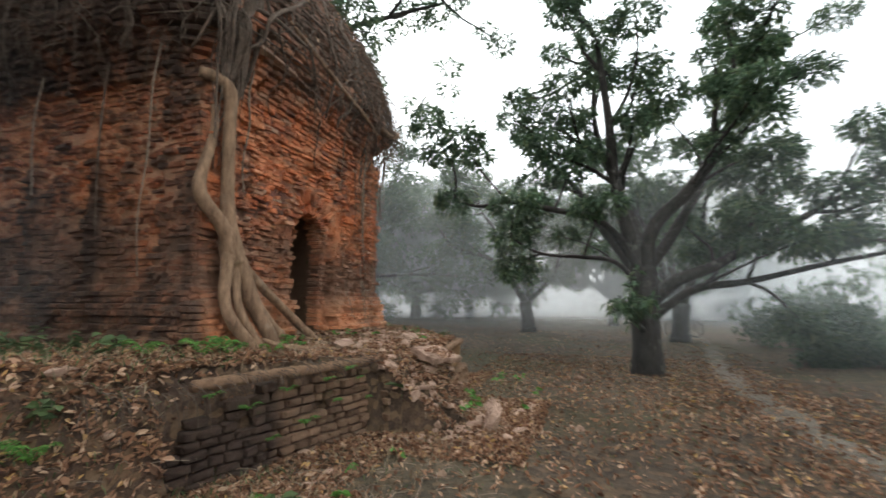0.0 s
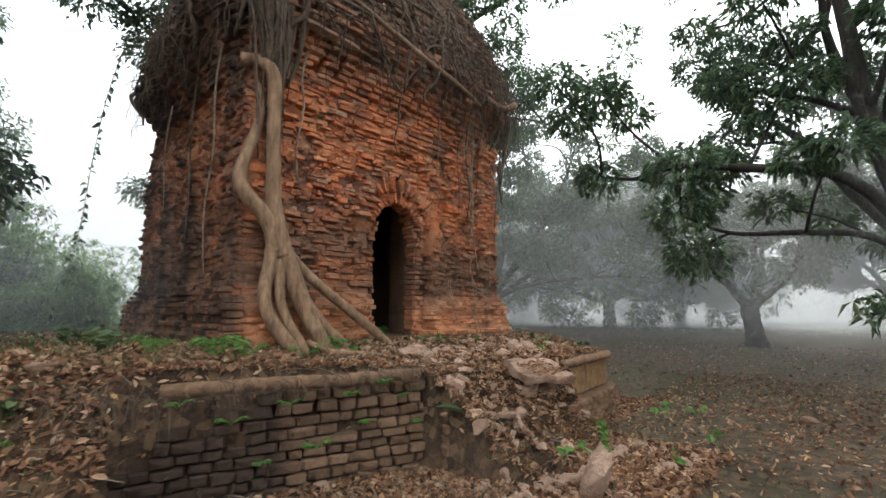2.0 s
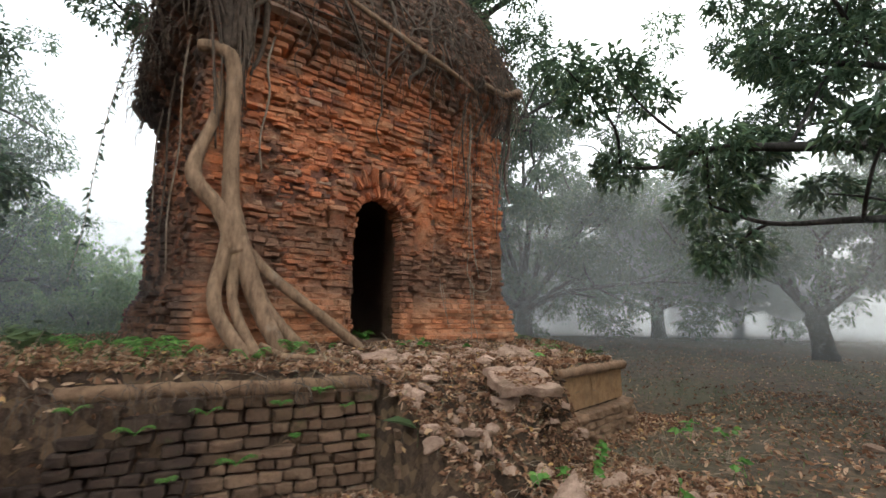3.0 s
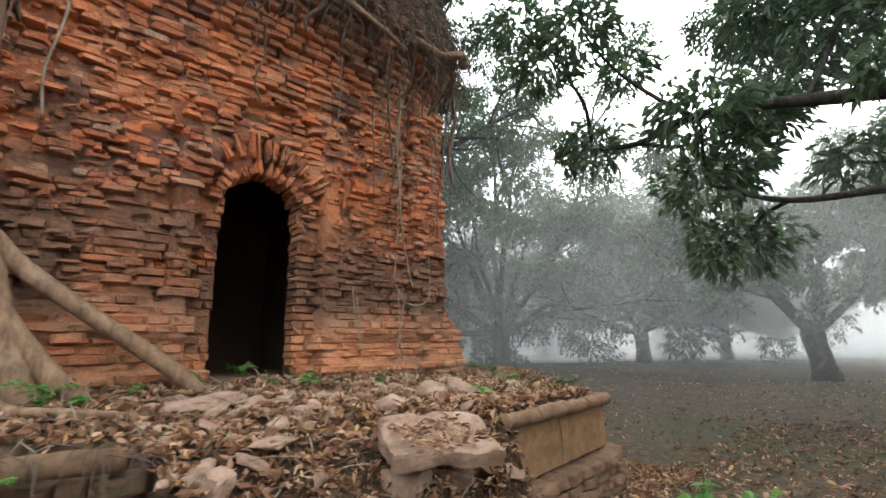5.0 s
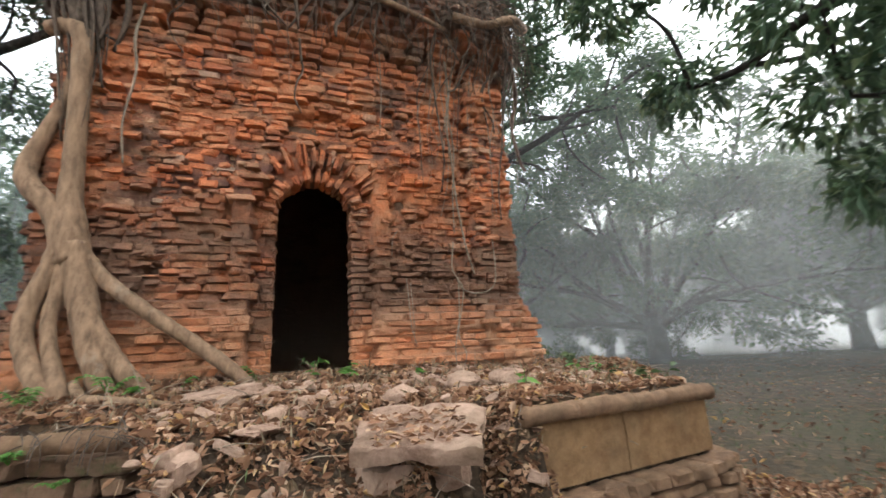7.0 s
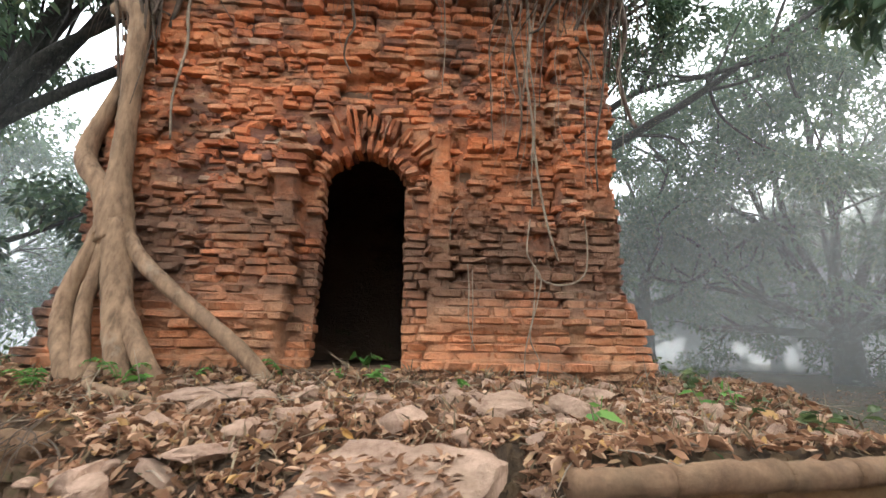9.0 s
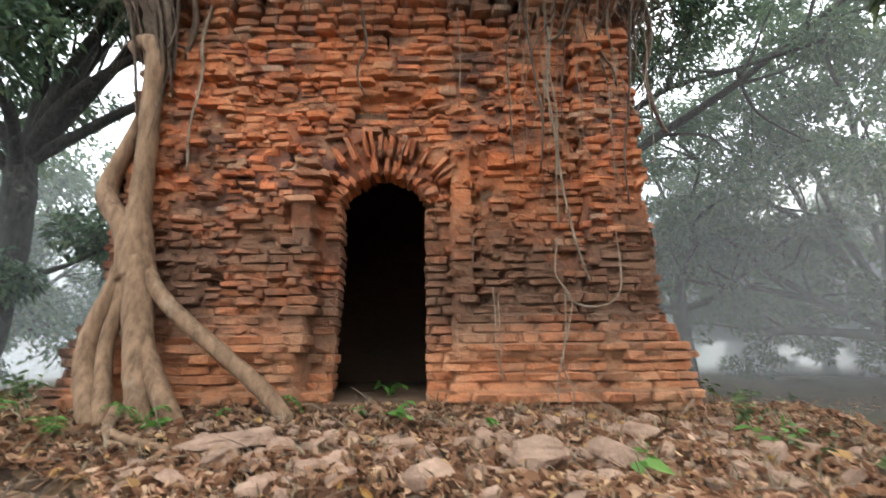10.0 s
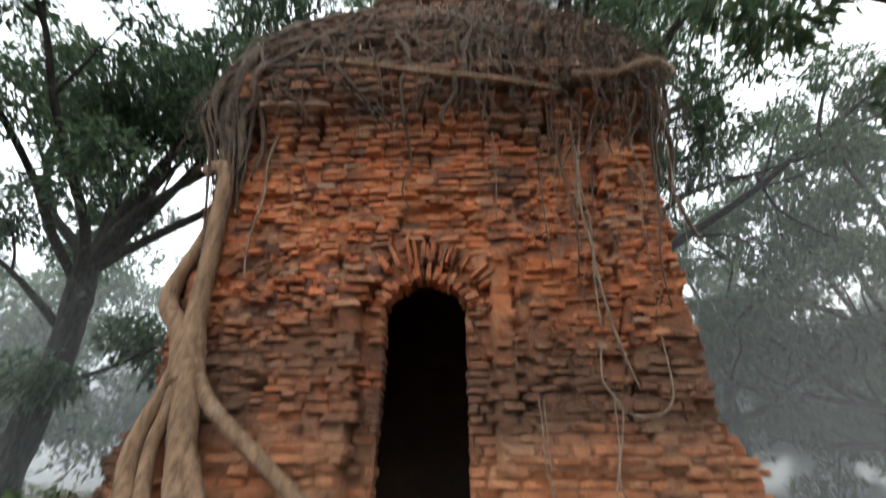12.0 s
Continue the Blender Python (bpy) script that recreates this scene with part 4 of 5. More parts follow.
A1, A2, A3, A4 = (1.15, -1.93), (1.93, -1.823), (2.85, -1.70), (3.36, -0.5)
panel(right_wall, A1, (1.925, -1.824), 0.39, 0.77, 0.2, M_PLASTER, "plaster")
panel(right_wall, (1.935, -1.821), A3, 0.39, 0.77, 0.2, M_PLASTER, "plaster")
panel(right_wall, A3, A4, 0.39, 0.75, 0.2, M_PLASTER, "plaster")
coping_run(right_wall, (1.06, -1.965), (2.89, -1.72), 0.815, 0.058, 4, M_LEDGE, 9)
coping_run(right_wall, (2.89, -1.72), (3.40, -0.5), 0.80, 0.055, 4, M_LEDGE, 10)
ORANGE_BRICKS = [worn_mesh("brick", M_LEDGE, 60 + k, 0.08) for k in range(5)]
brick_run(right_wall, (0.98, -2.03), (2.92, -1.77), -0.04, 0.37, 0.085, 0.24, ORANGE_BRICKS, 11, 0.05, None, 0.24)
brick_run(right_wall, (2.92, -1.77), (3.44, -0.5), -0.04, 0.37, 0.085, 0.24, ORANGE_BRICKS, 12, 0.05, None, 0.24)
ledge = panel(right_wall, (1.08, -1.60), (1.2, -1.93), 0.1, 0.74, 0.12, M_PLASTER, "plaster")


# ---- fallen slabs and rubble ----
def stone_mesh(seed, flat=0.6, sub=3, chunky=0.5):
    """A broken stone about one metre across, to be scaled."""
    rng = np.random.default_rng(seed)
    bm = bmesh.new()
    bmesh.ops.create_icosphere(bm, subdivisions=sub, radius=0.62)
    off = Vector(rng.uniform(-50, 50, 3))
    for v in bm.verts:
        c = v.co.copy()
        cube = Vector([max(-0.42, min(0.42, q * 1.25)) for q in c])
        c = c.lerp(cube, chunky)
        k = 1.1 + 0.2 * noise.noise(c * 1.8 + off) + 0.08 * noise.noise(c * 6 + off) + 0.04 * noise.noise(c * 19 + off)
        v.co = Vector((c.x * k, c.y * k, c.z * k))
    for _ in range(11):
        n = Vector(rng.normal(0, 1, 3)).normalized()
        d = rng.uniform(0.27, 0.42)
        for v in bm.verts:
            over = v.co.dot(n) - d
            if over > 0:
                v.co -= n * over * 0.92
    for v in bm.verts:
        v.co += v.co.normalized() * (0.05 * noise.noise(v.co * 7 + off) + 0.035 * noise.noise(v.co * 17 + off) + 0.02 * noise.noise(v.co * 37 + off))
        v.co.z *= flat
    me = bpy.data.meshes.new("stone")
    bm.to_mesh(me)
    bm.free()
    me.materials.append(M_STONE)
    return me


def stone(name, label, at, size, turn, seed, flat=0.6, chunky=0.6, tilt=(0, 0), group="rubble stones", category="stone"):
    ob = new(name, stone_mesh(seed, flat, 4, chunky))
    ob.location, ob.scale = at, size
    ob.rotation_euler = (radians(tilt[0]), radians(tilt[1]), radians(turn))
    return tagged(ob, label, category, group)


def slab_mesh(size, seed):
    """A broken flat block with rough faces and chipped edges."""
    rng = np.random.default_rng(seed)
    off = Vector(rng.uniform(-50, 50, 3))
    bm = bmesh.new()
    bmesh.ops.create_cube(bm, size=1.0)
    bmesh.ops.subdivide_edges(bm, edges=bm.edges[:], cuts=17, use_grid_fill=True)
    for v in bm.verts:
        c = v.co.copy()
        r = max(abs(c.x), abs(c.y)) * 2
        v.co = Vector((c.x * size[0], c.y * size[1], c.z * size[2]))
        edge = 1 + 0.16 * noise.noise(Vector((c.x * 3, c.y * 3, 0)) + off) * r
        v.co.x *= edge
        v.co.y *= edge
        w = v.co * 1.0
        v.co += Vector((noise.noise(w * 9 + off), noise.noise(w * 9 - off), 1.5 * noise.noise(w * 8 + off * 2))) * 0.016
        v.co += Vector((noise.noise(w * 30 + off), noise.noise(w * 30 - off), noise.noise(w * 30 + off * 2))) * 0.009
        if abs(c.z) > 0.45 and r > 0.9:
            v.co.z *= 0.8
    me = bpy.data.meshes.new("slab")
    bm.to_mesh(me)
    bm.free()
    me.materials.append(M_STONE)
    return me


slab = new("fallen_slab", slab_mesh((0.64, 0.52, 0.10), 101))
slab.location, slab.rotation_euler = (0.43, -2.02, 0.81), (radians(16), radians(3), radians(-24))
tagged(slab, "large rough pinkish slab lying over a hollow in the rubble", "slab")
for x, y, z, sx, sy, sz, turn in ((0.22, -1.98, 0.62, 0.22, 0.2, 0.12, 20), (0.55, -1.95, 0.60, 0.26, 0.2, 0.13, -40)):
    ob = new("wall_fragment", slab_mesh((sx, sy, sz), int(x * 100)))
    ob.location, ob.rotation_euler = (x, y, z), (0, 0, radians(turn))
    tagged(ob, "broken brick fragment under the fallen slab", "stone", "rubble stones")
stone("flat_stone", "angular pale stone block lying among leaves", (0.97, -1.28, 1.0), (0.40, 0.30, 0.32), -8, 102, 0.55, 0.8, (-10, -8))
stone("rounded_stone", "rounded pale stone lying among dead leaves", (1.38, -1.25, 0.98), (0.27, 0.22, 0.26), 20, 103, 0.7, 0.4)
stone("tilted_block", "tall eroded pinkish block standing tilted in the slope", (-0.36, -3.02, 0.12), (0.30, 0.24, 0.62), 15, 104, 1.0, 0.8, (12, 14))
stone("flat_stone", "broken pale slab half sunk in leaves", (-0.62, -0.98, 1.03), (0.46, 0.30, 0.2), 12, 105, 0.5, 0.7, (4, -6))
stone("flat_stone", "broken pale slab half sunk in leaves", (-0.38, -1.62, 0.86), (0.34, 0.24, 0.16), 30, 108, 0.5, 0.7)
SMALL = [stone_mesh(200 + k, 0.75, 2, 0.45) for k in range(8)]
R3 = np.random.default_rng(21)
count = 0
while count < 240:
    x, y = (R3.uniform(-1.2, 1.4), R3.uniform(-3.4, -1.0)) if count < 150 else (R3.uniform(-3.6, 3.0), R3.uniform(-1.9, -0.3))
    if count >= 215:
        x, y = R3.uniform(-4.5, 5.0), R3.uniform(-4.6, -2.4)
    if -0.05 < x < 0.85 and -2.5 < y < -1.7 or (y > -1.45 and x < -1.0 and R3.random() < 0.7):
        continue
    size = R3.choice([0.07, 0.09, 0.12, 0.17], p=[0.35, 0.33, 0.22, 0.1]) * R3.uniform(0.8, 1.2)
    z = max(float(terrace_z(x, y)), float(ground_z(x, y)))
    ob = new("rubble_stone", SMALL[count % 8])
    ob.location, ob.scale = (x, y, z + size * 0.12), (size * R3.uniform(0.8, 1.4), size, size)
    ob.rotation_euler = tuple(R3.uniform(-0.4, 0.4, 2)) + (R3.uniform(0, 6.3),)
    tagged(ob, "small broken pinkish rubble stone among leaves", "stone", "rubble stones")
    count += 1


CHIPS = [worn_mesh("fragment", M_STONE, 140 + k, 0.16) for k in range(6)]
R7 = np.random.default_rng(77)
for k in range(170):
    x, y = (R7.uniform(-1.0, 1.3), R7.uniform(-2.9, -0.6)) if k < 110 else (R7.uniform(0.6, 3.0), R7.uniform(-1.6, -0.4))
    if -0.1 < x < 0.9 and -2.5 < y < -1.65:
        continue
    z = max(float(terrace_z(x, y)), float(ground_z(x, y)))
    ob = new("brick_fragment", CHIPS[k % 6])
    ob.location, ob.scale = (x, y, z + 0.015), (R7.uniform(0.06, 0.19), R7.uniform(0.05, 0.12), R7.uniform(0.04, 0.075))
    ob.rotation_euler = (R7.normal(0, 0.25), R7.normal(0, 0.25), R7.uniform(0, 6.3))
    tagged(ob, "broken pinkish brick fragment half buried in leaves", "brick fragment", "fallen brick fragments")


# ---- strangler fig roots on the tower's corner ----
fig = thing("strangler_fig_root", "thick pale strangler fig roots gripping the tower's corner", "root")


def root(points, radii, name="root", material=None, rough=0.05, sides=10):
    g = Geo()
    tube(g, points, np.array(radii) * 0.9, sides, 7, rough)
    return part(name, g, material or M_ROOT, fig, smooth=True)


root([(-2.30, -0.02, 4.28), (-2.12, -0.12, 4.26), (-1.99, -0.17, 4.14), (-1.96, -0.17, 3.8), (-1.94, -0.16, 3.32), (-1.92, -0.16, 2.95), (-1.90, -0.17, 2.6), (-1.86, -0.19, 2.3), (-1.80, -0.22, 2.05)], [0.07, 0.085, 0.095, 0.085, 0.085, 0.088, 0.10, 0.145, 0.15], rough=0.03, sides=14)
root([(-2.12, 0.02, 4.2), (-2.06, -0.04, 3.85), (-2.10, -0.06, 3.5), (-2.20, -0.06, 3.15), (-2.25, -0.08, 2.9), (-2.19, -0.13, 2.72), (-2.02, -0.18, 2.53), (-1.91, -0.21, 2.32), (-1.86, -0.24, 2.1)], [0.05, 0.055, 0.06, 0.07, 0.085, 0.09, 0.09, 0.10, 0.10], rough=0.03, sides=14)
root([(-1.87, -0.2, 2.25), (-1.93, -0.24, 1.98), (-2.00, -0.28, 1.72), (-1.99, -0.33, 1.5), (-1.90, -0.40, 1.3), (-1.78, -0.48, 1.12), (-1.66, -0.55, 0.92)], [0.11, 0.085, 0.075, 0.075, 0.08, 0.08, 0.06], rough=0.03, sides=12)
root([(-1.84, -0.22, 2.15), (-1.84, -0.28, 1.85), (-1.85, -0.34, 1.6), (-1.78, -0.41, 1.35), (-1.68, -0.50, 1.12), (-1.56, -0.58, 0.92)], [0.09, 0.065, 0.055, 0.06, 0.07, 0.05], rough=0.03, sides=12)
root([(-1.82, -0.22, 2.2), (-1.72, -0.28, 1.9), (-1.64, -0.34, 1.65), (-1.55, -0.42, 1.4), (-1.44, -0.51, 1.15), (-1.32, -0.60, 0.90)], [0.12, 0.115, 0.11, 0.10, 0.09, 0.07], rough=0.03, sides=14)
root([(-1.66, -0.34, 1.7), (-1.50, -0.40, 1.45), (-1.34, -0.48, 1.25), (-1.18, -0.56, 1.08), (-1.02, -0.64, 0.94)], [0.08, 0.08, 0.075, 0.07, 0.05], rough=0.03, sides=12)
root([(-1.80, -0.2, 2.2), (-1.62, -0.25, 1.98), (-1.38, -0.30, 1.77), (-1.02, -0.35, 1.50), (-0.74, -0.39, 1.29), (-0.55, -0.45, 1.13), (-0.40, -0.52, 0.98)], [0.08, 0.07, 0.064, 0.062, 0.066, 0.06, 0.045], rough=0.03, sides=12)
root([(-1.60, -0.5, 1.15), (-1.45, -0.75, 1.06), (-1.2, -0.95, 1.04), (-0.9, -1.05, 1.0)], [0.04, 0.035, 0.03, 0.02])
# the roots' upper mass over the cornice
for x, r in ((-2.13, 0.09), (-2.0, 0.08), (-1.88, 0.055), (-1.74, 0.04)):
    pts = [(x * 0.94 - 0.1, -0.10, 4.05), (x * 0.98, -0.22, 4.5), (x, -0.36, 4.95), (x + 0.02, -0.36, 5.4), (x + 0.12, -0.2, 6.0), (x + 0.35, 0.15, 6.7), (x + 0.8, 0.8, 7.5)]
    root(np.array(pts) + R3.normal(0, 0.04, (7, 3)), np.array([0.45, 0.8, 1.0, 1.0, 0.9, 0.75, 0.5]) * r, "upper_root", M_MAT, 0.10, 10)
for k in range(22):
    o = R3.uniform(-0.26, 0.26)
    pts = np.array([(-1.95 + o * 0.6, -0.10, 3.9 + R3.uniform(-0.8, 0.4)), (-2.02 + o, -0.20, 4.35), (-2.1 + o, -0.34, 4.85), (-2.1 + o, -0.34 + abs(o), 5.3), (-2.0 + o * 1.6, -0.06 + abs(o), 6.0), (-1.7 + o * 3, 0.4, 6.9), (-1.2 + o * 3, 0.95, 7.6)])
    pts += R3.normal(0, 0.05, pts.shape)
    root(pts, np.array([0.02, 0.03, 0.04, 0.045, 0.04, 0.035, 0.02]) * R3.uniform(0.2, 0.7), "upper_root", M_MAT, 0.12, 7)


def on_roof(a, z, out=0.03):
    half = float(np.interp(z, [q[0] for q in PROFILE], [q[1] for q in PROFILE]))
    x, y, _ = rounded(np.array(a), half + out, z)
    return float(x), float(y), z


# roots draped over the vault
mat_roots = thing("roof_roots", "tangled dry roots draped over the blackened vault", "roots")
g = Geo()
tube(g, [(-1.35, -0.50, 5.42), (-0.6, -0.51, 5.24), (0.1, -0.50, 5.10), (0.8, -0.50, 4.97), (1.4, -0.46, 4.84)], [0.025, 0.035, 0.038, 0.035, 0.022], 8, 4, 0.05)
part("long_root", g, M_ROOT, mat_roots, "pale straight root lying across the cornice", smooth=True)
g = Geo()
tube(g, [(1.5, -0.5, 5.0), (1.9, -0.52, 4.98), (2.3, -0.48, 5.18), (2.62, -0.2, 5.35)], [0.05, 0.045, 0.06, 0.09], 8, 5, 0.08)
part("long_root", g, M_ROOT, mat_roots, smooth=True)
for k in range(150):
    if k < 105:
        a = -math.pi / 2 + R3.normal(0, 1.0)
        z = R3.uniform(5.2, 8.3)
        end = max(4.55, z - R3.uniform(0.8, 3.0))
        drift = R3.normal(0, 0.22)
    else:
        a = -math.pi / 2 + R3.normal(0, 1.0)
        z = R3.uniform(4.8, 8.0)
        end = z - R3.uniform(-0.25, 0.45)
        drift = R3.choice([-1, 1]) * R3.uniform(0.5, 1.1)
    pts, q = [], 6
    for i in range(q):
        s = i / (q - 1)
        zz = z + (end - z) * s
        aa = a + drift * s + R3.normal(0, 0.03)
        out = 0.05 + R3.uniform(0, 0.05)
        pts.append(on_roof(aa, max(zz, 4.75), out)[:2] + (zz,))
    r = R3.choice([0.007, 0.011, 0.018, 0.03], p=[0.4, 0.35, 0.18, 0.07])
    g = Geo()
    tube(g, pts, np.array([0.9, 1, 1, 0.95, 0.85, 0.5]) * r, 6, 4, 0.06)
    part("root", g, M_MAT, mat_roots, smooth=True)

# brush of fine dead rootlets over the front right corner and along the cornice
brush = thing("dry_brush", "brown brush of fine dead rootlets hanging over the cornice", "dead creeper", kind="stuff")
g = Geo()
for k in range(1500):
    a = -math.pi / 2 + (R3.normal(0.62, 0.22) if k < 850 else R3.uniform(-2.3, 2.0))
    z = R3.uniform(5.0, 7.4) if k < 850 else R3.uniform(4.7, 6.2)
    x, y, _ = on_roof(a, z, 0.05)
    ox, oy = math.cos(a), math.sin(a)
    length = R3.uniform(0.25, 0.8)
    o = R3.uniform(0.03, 0.22)
    w = R3.normal(0, 0.09, 2)
    tube(g, [(x, y, z), (x + ox * o + w[0], y + oy * o + w[1], z - length * 0.35), (x + ox * o * 0.9 + w[0] * 1.8, y + oy * o * 0.9 + w[1] * 1.8, z - length)], [0.005, 0.004, 0.002], 3, 3, 0, False)
part("rootlets", g, M_MAT, brush)
g = Geo()
n = 900
a = -np.pi / 2 + R3.normal(0.55, 0.5, n)
z = R3.uniform(5.2, 8.2, n)
p = np.array([on_roof(q, w, 0.08) for q, w in zip(a, z)])
leaves(g, p, unit(R3.normal(0, 1, (n, 3)) + np.array([0, -0.8, -0.4])), R3.uniform(0.05, 0.13, n), 0.035, 0.3)
part("dead_leaf", g, M_DEAD, brush)

# thin hanging vines on the front face
vines = thing("hanging_vine", "thin pale dry vines hanging down the brick face", "vine")
for pts, r in (([(1.50, -0.16, 4.7), (1.53, -0.13, 4.2), (1.49, -0.12, 3.8), (1.53, -0.10, 3.4), (1.56, -0.10, 2.9), (1.63, -0.10, 2.4), (1.72, -0.1, 2.05)], 0.016),
               ([(1.60, -0.16, 4.6), (1.52, -0.13, 4.0), (1.56, -0.12, 3.5), (1.52, -0.10, 3.0), (1.50, -0.12, 2.5)], 0.010),
               ([(1.50, -0.12, 2.0), (1.55, -0.14, 1.88), (1.72, -0.16, 1.83), (1.9, -0.15, 1.9), (1.97, -0.12, 2.1), (1.97, -0.10, 2.5)], 0.010),
               ([(1.48, -0.12, 2.4), (1.44, -0.14, 2.1), (1.54, -0.16, 1.9), (1.50, -0.2, 1.7), (1.40, -0.30, 1.4), (1.46, -0.32, 1.2), (1.36, -0.36, 1.0)], 0.008),
               ([(1.52, -0.1, 2.0), (1.46, -0.2, 1.6), (1.36, -0.30, 1.3), (1.34, -0.34, 1.1)], 0.007),
               ([(0.94, -0.1, 2.0), (0.95, -0.12, 1.8), (0.93, -0.25, 1.5), (0.97, -0.3, 1.3)], 0.006),
               ([(0.98, -0.1, 1.95), (0.97, -0.2, 1.6), (0.95, -0.28, 1.3)], 0.005),
               ([(0.86, -0.1, 2.5), (0.80, -0.12, 2.4), (0.79, -0.12, 2.2)], 0.005),
               ([(0.70, -0.16, 4.6), (0.72, -0.12, 4.1), (0.70, -0.1, 3.6)], 0.008),
               ([(1.9, -0.2, 4.8), (1.72, -0.18, 4.5), (1.62, -0.16, 4.3), (1.52, -0.14, 4.25)], 0.018),
               ([(1.46, -0.14, 4.75), (1.44, -0.12, 4.3), (1.47, -0.12, 3.9), (1.45, -0.1, 3.5)], 0.007),
               ([(-1.55, -0.14, 4.75), (-1.62, -0.12, 4.3), (-1.58, -0.12, 3.9), (-1.64, -0.1, 3.4), (-1.6, -0.1, 3.0)], 0.016),
               ([(2.46, -0.1, 4.9), (2.52, -0.06, 4.4), (2.44, -0.02, 4.0), (2.52, 0.02, 3.6), (2.58, 0.0, 3.4)], 0.03),
               ([(2.52, 0.2, 4.9), (2.50, 0.2, 4.5), (2.46, 0.2, 4.2)], 0.02),
               ([(-2.3, 0.6, 4.9), (-2.34, 0.65, 4.2), (-2.30, 0.7, 3.4), (-2.34, 0.72, 2.6), (-2.3, 0.7, 1.9)], 0.014),
               ([(-2.3, 1.5, 4.9), (-2.36, 1.45, 4.0), (-2.32, 1.5, 3.2), (-2.34, 1.4, 2.4)], 0.018),
               ([(-2.3, 2.7, 4.9), (-2.36, 2.75, 4.0), (-2.32, 2.7, 3.0)], 0.016)):
    g = Geo()
    tube(g, pts, np.linspace(r, r * 0.6, len(pts)), 5, 6, 0.08)
    part("vine", g, M_MAT if r >= 0.018 else M_VINE, vines, smooth=True)

# tangle of thin creepers below the right end of the cornice
R8 = np.random.default_rng(88)
for k in range(34):
    x = R8.uniform(1.25, 2.35) if k < 26 else R8.uniform(-1.75, 0.9)
    z = R8.uniform(4.5, 5.1)
    drop = R8.uniform(0.7, 2.2) if k < 26 else R8.uniform(0.4, 1.1)
    pts, dx = [], 0.0
    for q in range(6):
        zz = z - drop * q / 5
        dx += R8.normal(0, 0.06)
        pts.append((x + dx, -0.14 - 0.22 * max(0.0, min(1.0, (zz - 4.3) / 0.5)) + R8.normal(0, 0.012), zz))
    g = Geo()
    r = R8.choice([0.004, 0.006, 0.01, 0.016], p=[0.4, 0.35, 0.17, 0.08])
    tube(g, pts, np.linspace(r, r * 0.5, 6), 5, 5, 0.08)
    part("vine", g, M_MAT if r > 0.009 else M_VINE, vines, smooth=True)

# patch of carved stone strips under the cornice
band = thing("carved_band", "weathered pale carved strip under the cornice", "carving")
for k in range(7):
    g = Geo()
    blocks(g, [(-1.62 + k * 0.1, -0.34 - 0.01 * (k % 2), 4.98 + 0.012 * k)], [(0.075, 0.12, 0.11)], (1, 0, 0), (0, -1, 0), 0.05)
    part("carved_block", g, M_STONE, band)
g = Geo()
blocks(g, [(-1.35, -0.32, 4.86)], [(0.75, 0.14, 0.045)], (1, 0, 0), (0, -1, 0), 0.03)
part("ledge", g, M_STONE, band)


# ---- dead leaves, twigs and grass ----
def scatter(n, xr, yr, rng, size, lift=0.008):
    x, y = rng.uniform(*xr, n), rng.uniform(*yr, n)
    z = np.maximum(terrace_z(x, y), ground_z(x, y))
    keep = ~((x > X0 - 0.2) & (x < X1 + 0.2) & (y > -0.2) & (y < Y1 + 0.2))
    return np.stack([x, y, z + lift], 1)[keep]


def litter(name, label, parts, seed):
    rng = np.random.default_rng(seed)
    g = Geo()
    for n, xr, yr, lo, hi in parts:
        at = scatter(n, xr, yr, rng, 0)
        k = len(at)
        way = unit(np.stack([rng.normal(0, 1, k), rng.normal(0, 1, k), rng.normal(0.1, 0.5, k)], 1))
        up = unit(np.array([0, 0, 1.0]) + rng.normal(0, 0.55, (k, 3)))
        side = unit(np.cross(way, up))
        nor = np.cross(side, way)
        L = rng.uniform(lo, hi, k)[:, None]
        W = L * rng.uniform(0.3, 0.55, k)[:, None]
        curl = rng.uniform(-0.2, 0.9, k)[:, None] * W
        at = at + np.array([0, 0, 1.0]) * rng.uniform(0, 0.03, k)[:, None] - way * L * 0.5
        v = np.stack([at, at + way * L * 0.3 + side * W * 0.42 + nor * curl, at + way * L * 0.68 + side * W * 0.36 + nor * curl * 1.1, at + way * L + nor * curl * 0.7,
                      at + way * L * 0.68 - side * W * 0.36 + nor * curl * 1.1, at + way * L * 0.3 - side * W * 0.42 + nor * curl, at + way * L * 0.5], 1)
        i = np.arange(k)[:, None] * 7
        g.add(v.reshape(-1, 3), np.concatenate([i + np.array([q]) for q in ((0, 1, 6), (1, 2, 6), (2, 3, 6), (3, 4, 6), (4, 5, 6), (5, 0, 6))]))
    ob = part(name, g, M_DEAD)
    return tagged(ob, label, "dead leaves", kind="stuff")


litter("leaf_litter", "brown curled dead leaves strewn over the terrace", [(20000, (-4.6, 3.8), (-2.2, 0.2), 0.03, 0.095), (9000, (-1.6, 1.6), (-3.6, -1.2), 0.03, 0.09), (7000, (-5.5, -2.2), (-1.6, 5), 0.03, 0.1), (12000, (-6.2, -2.6), (-3.6, 0.6), 0.03, 0.1), (4000, (0.5, 1.4), (-2.9, -1.4), 0.03, 0.08)], 31)
litter("ground_leaves", "scattered brown dead leaves on the grove floor", [(13000, (-7, 8), (-8, -1.8), 0.03, 0.085), (5000, (2, 20), (-9, 10), 0.05, 0.1), (5000, (-9, 3), (-10, -5), 0.04, 0.1)], 32)

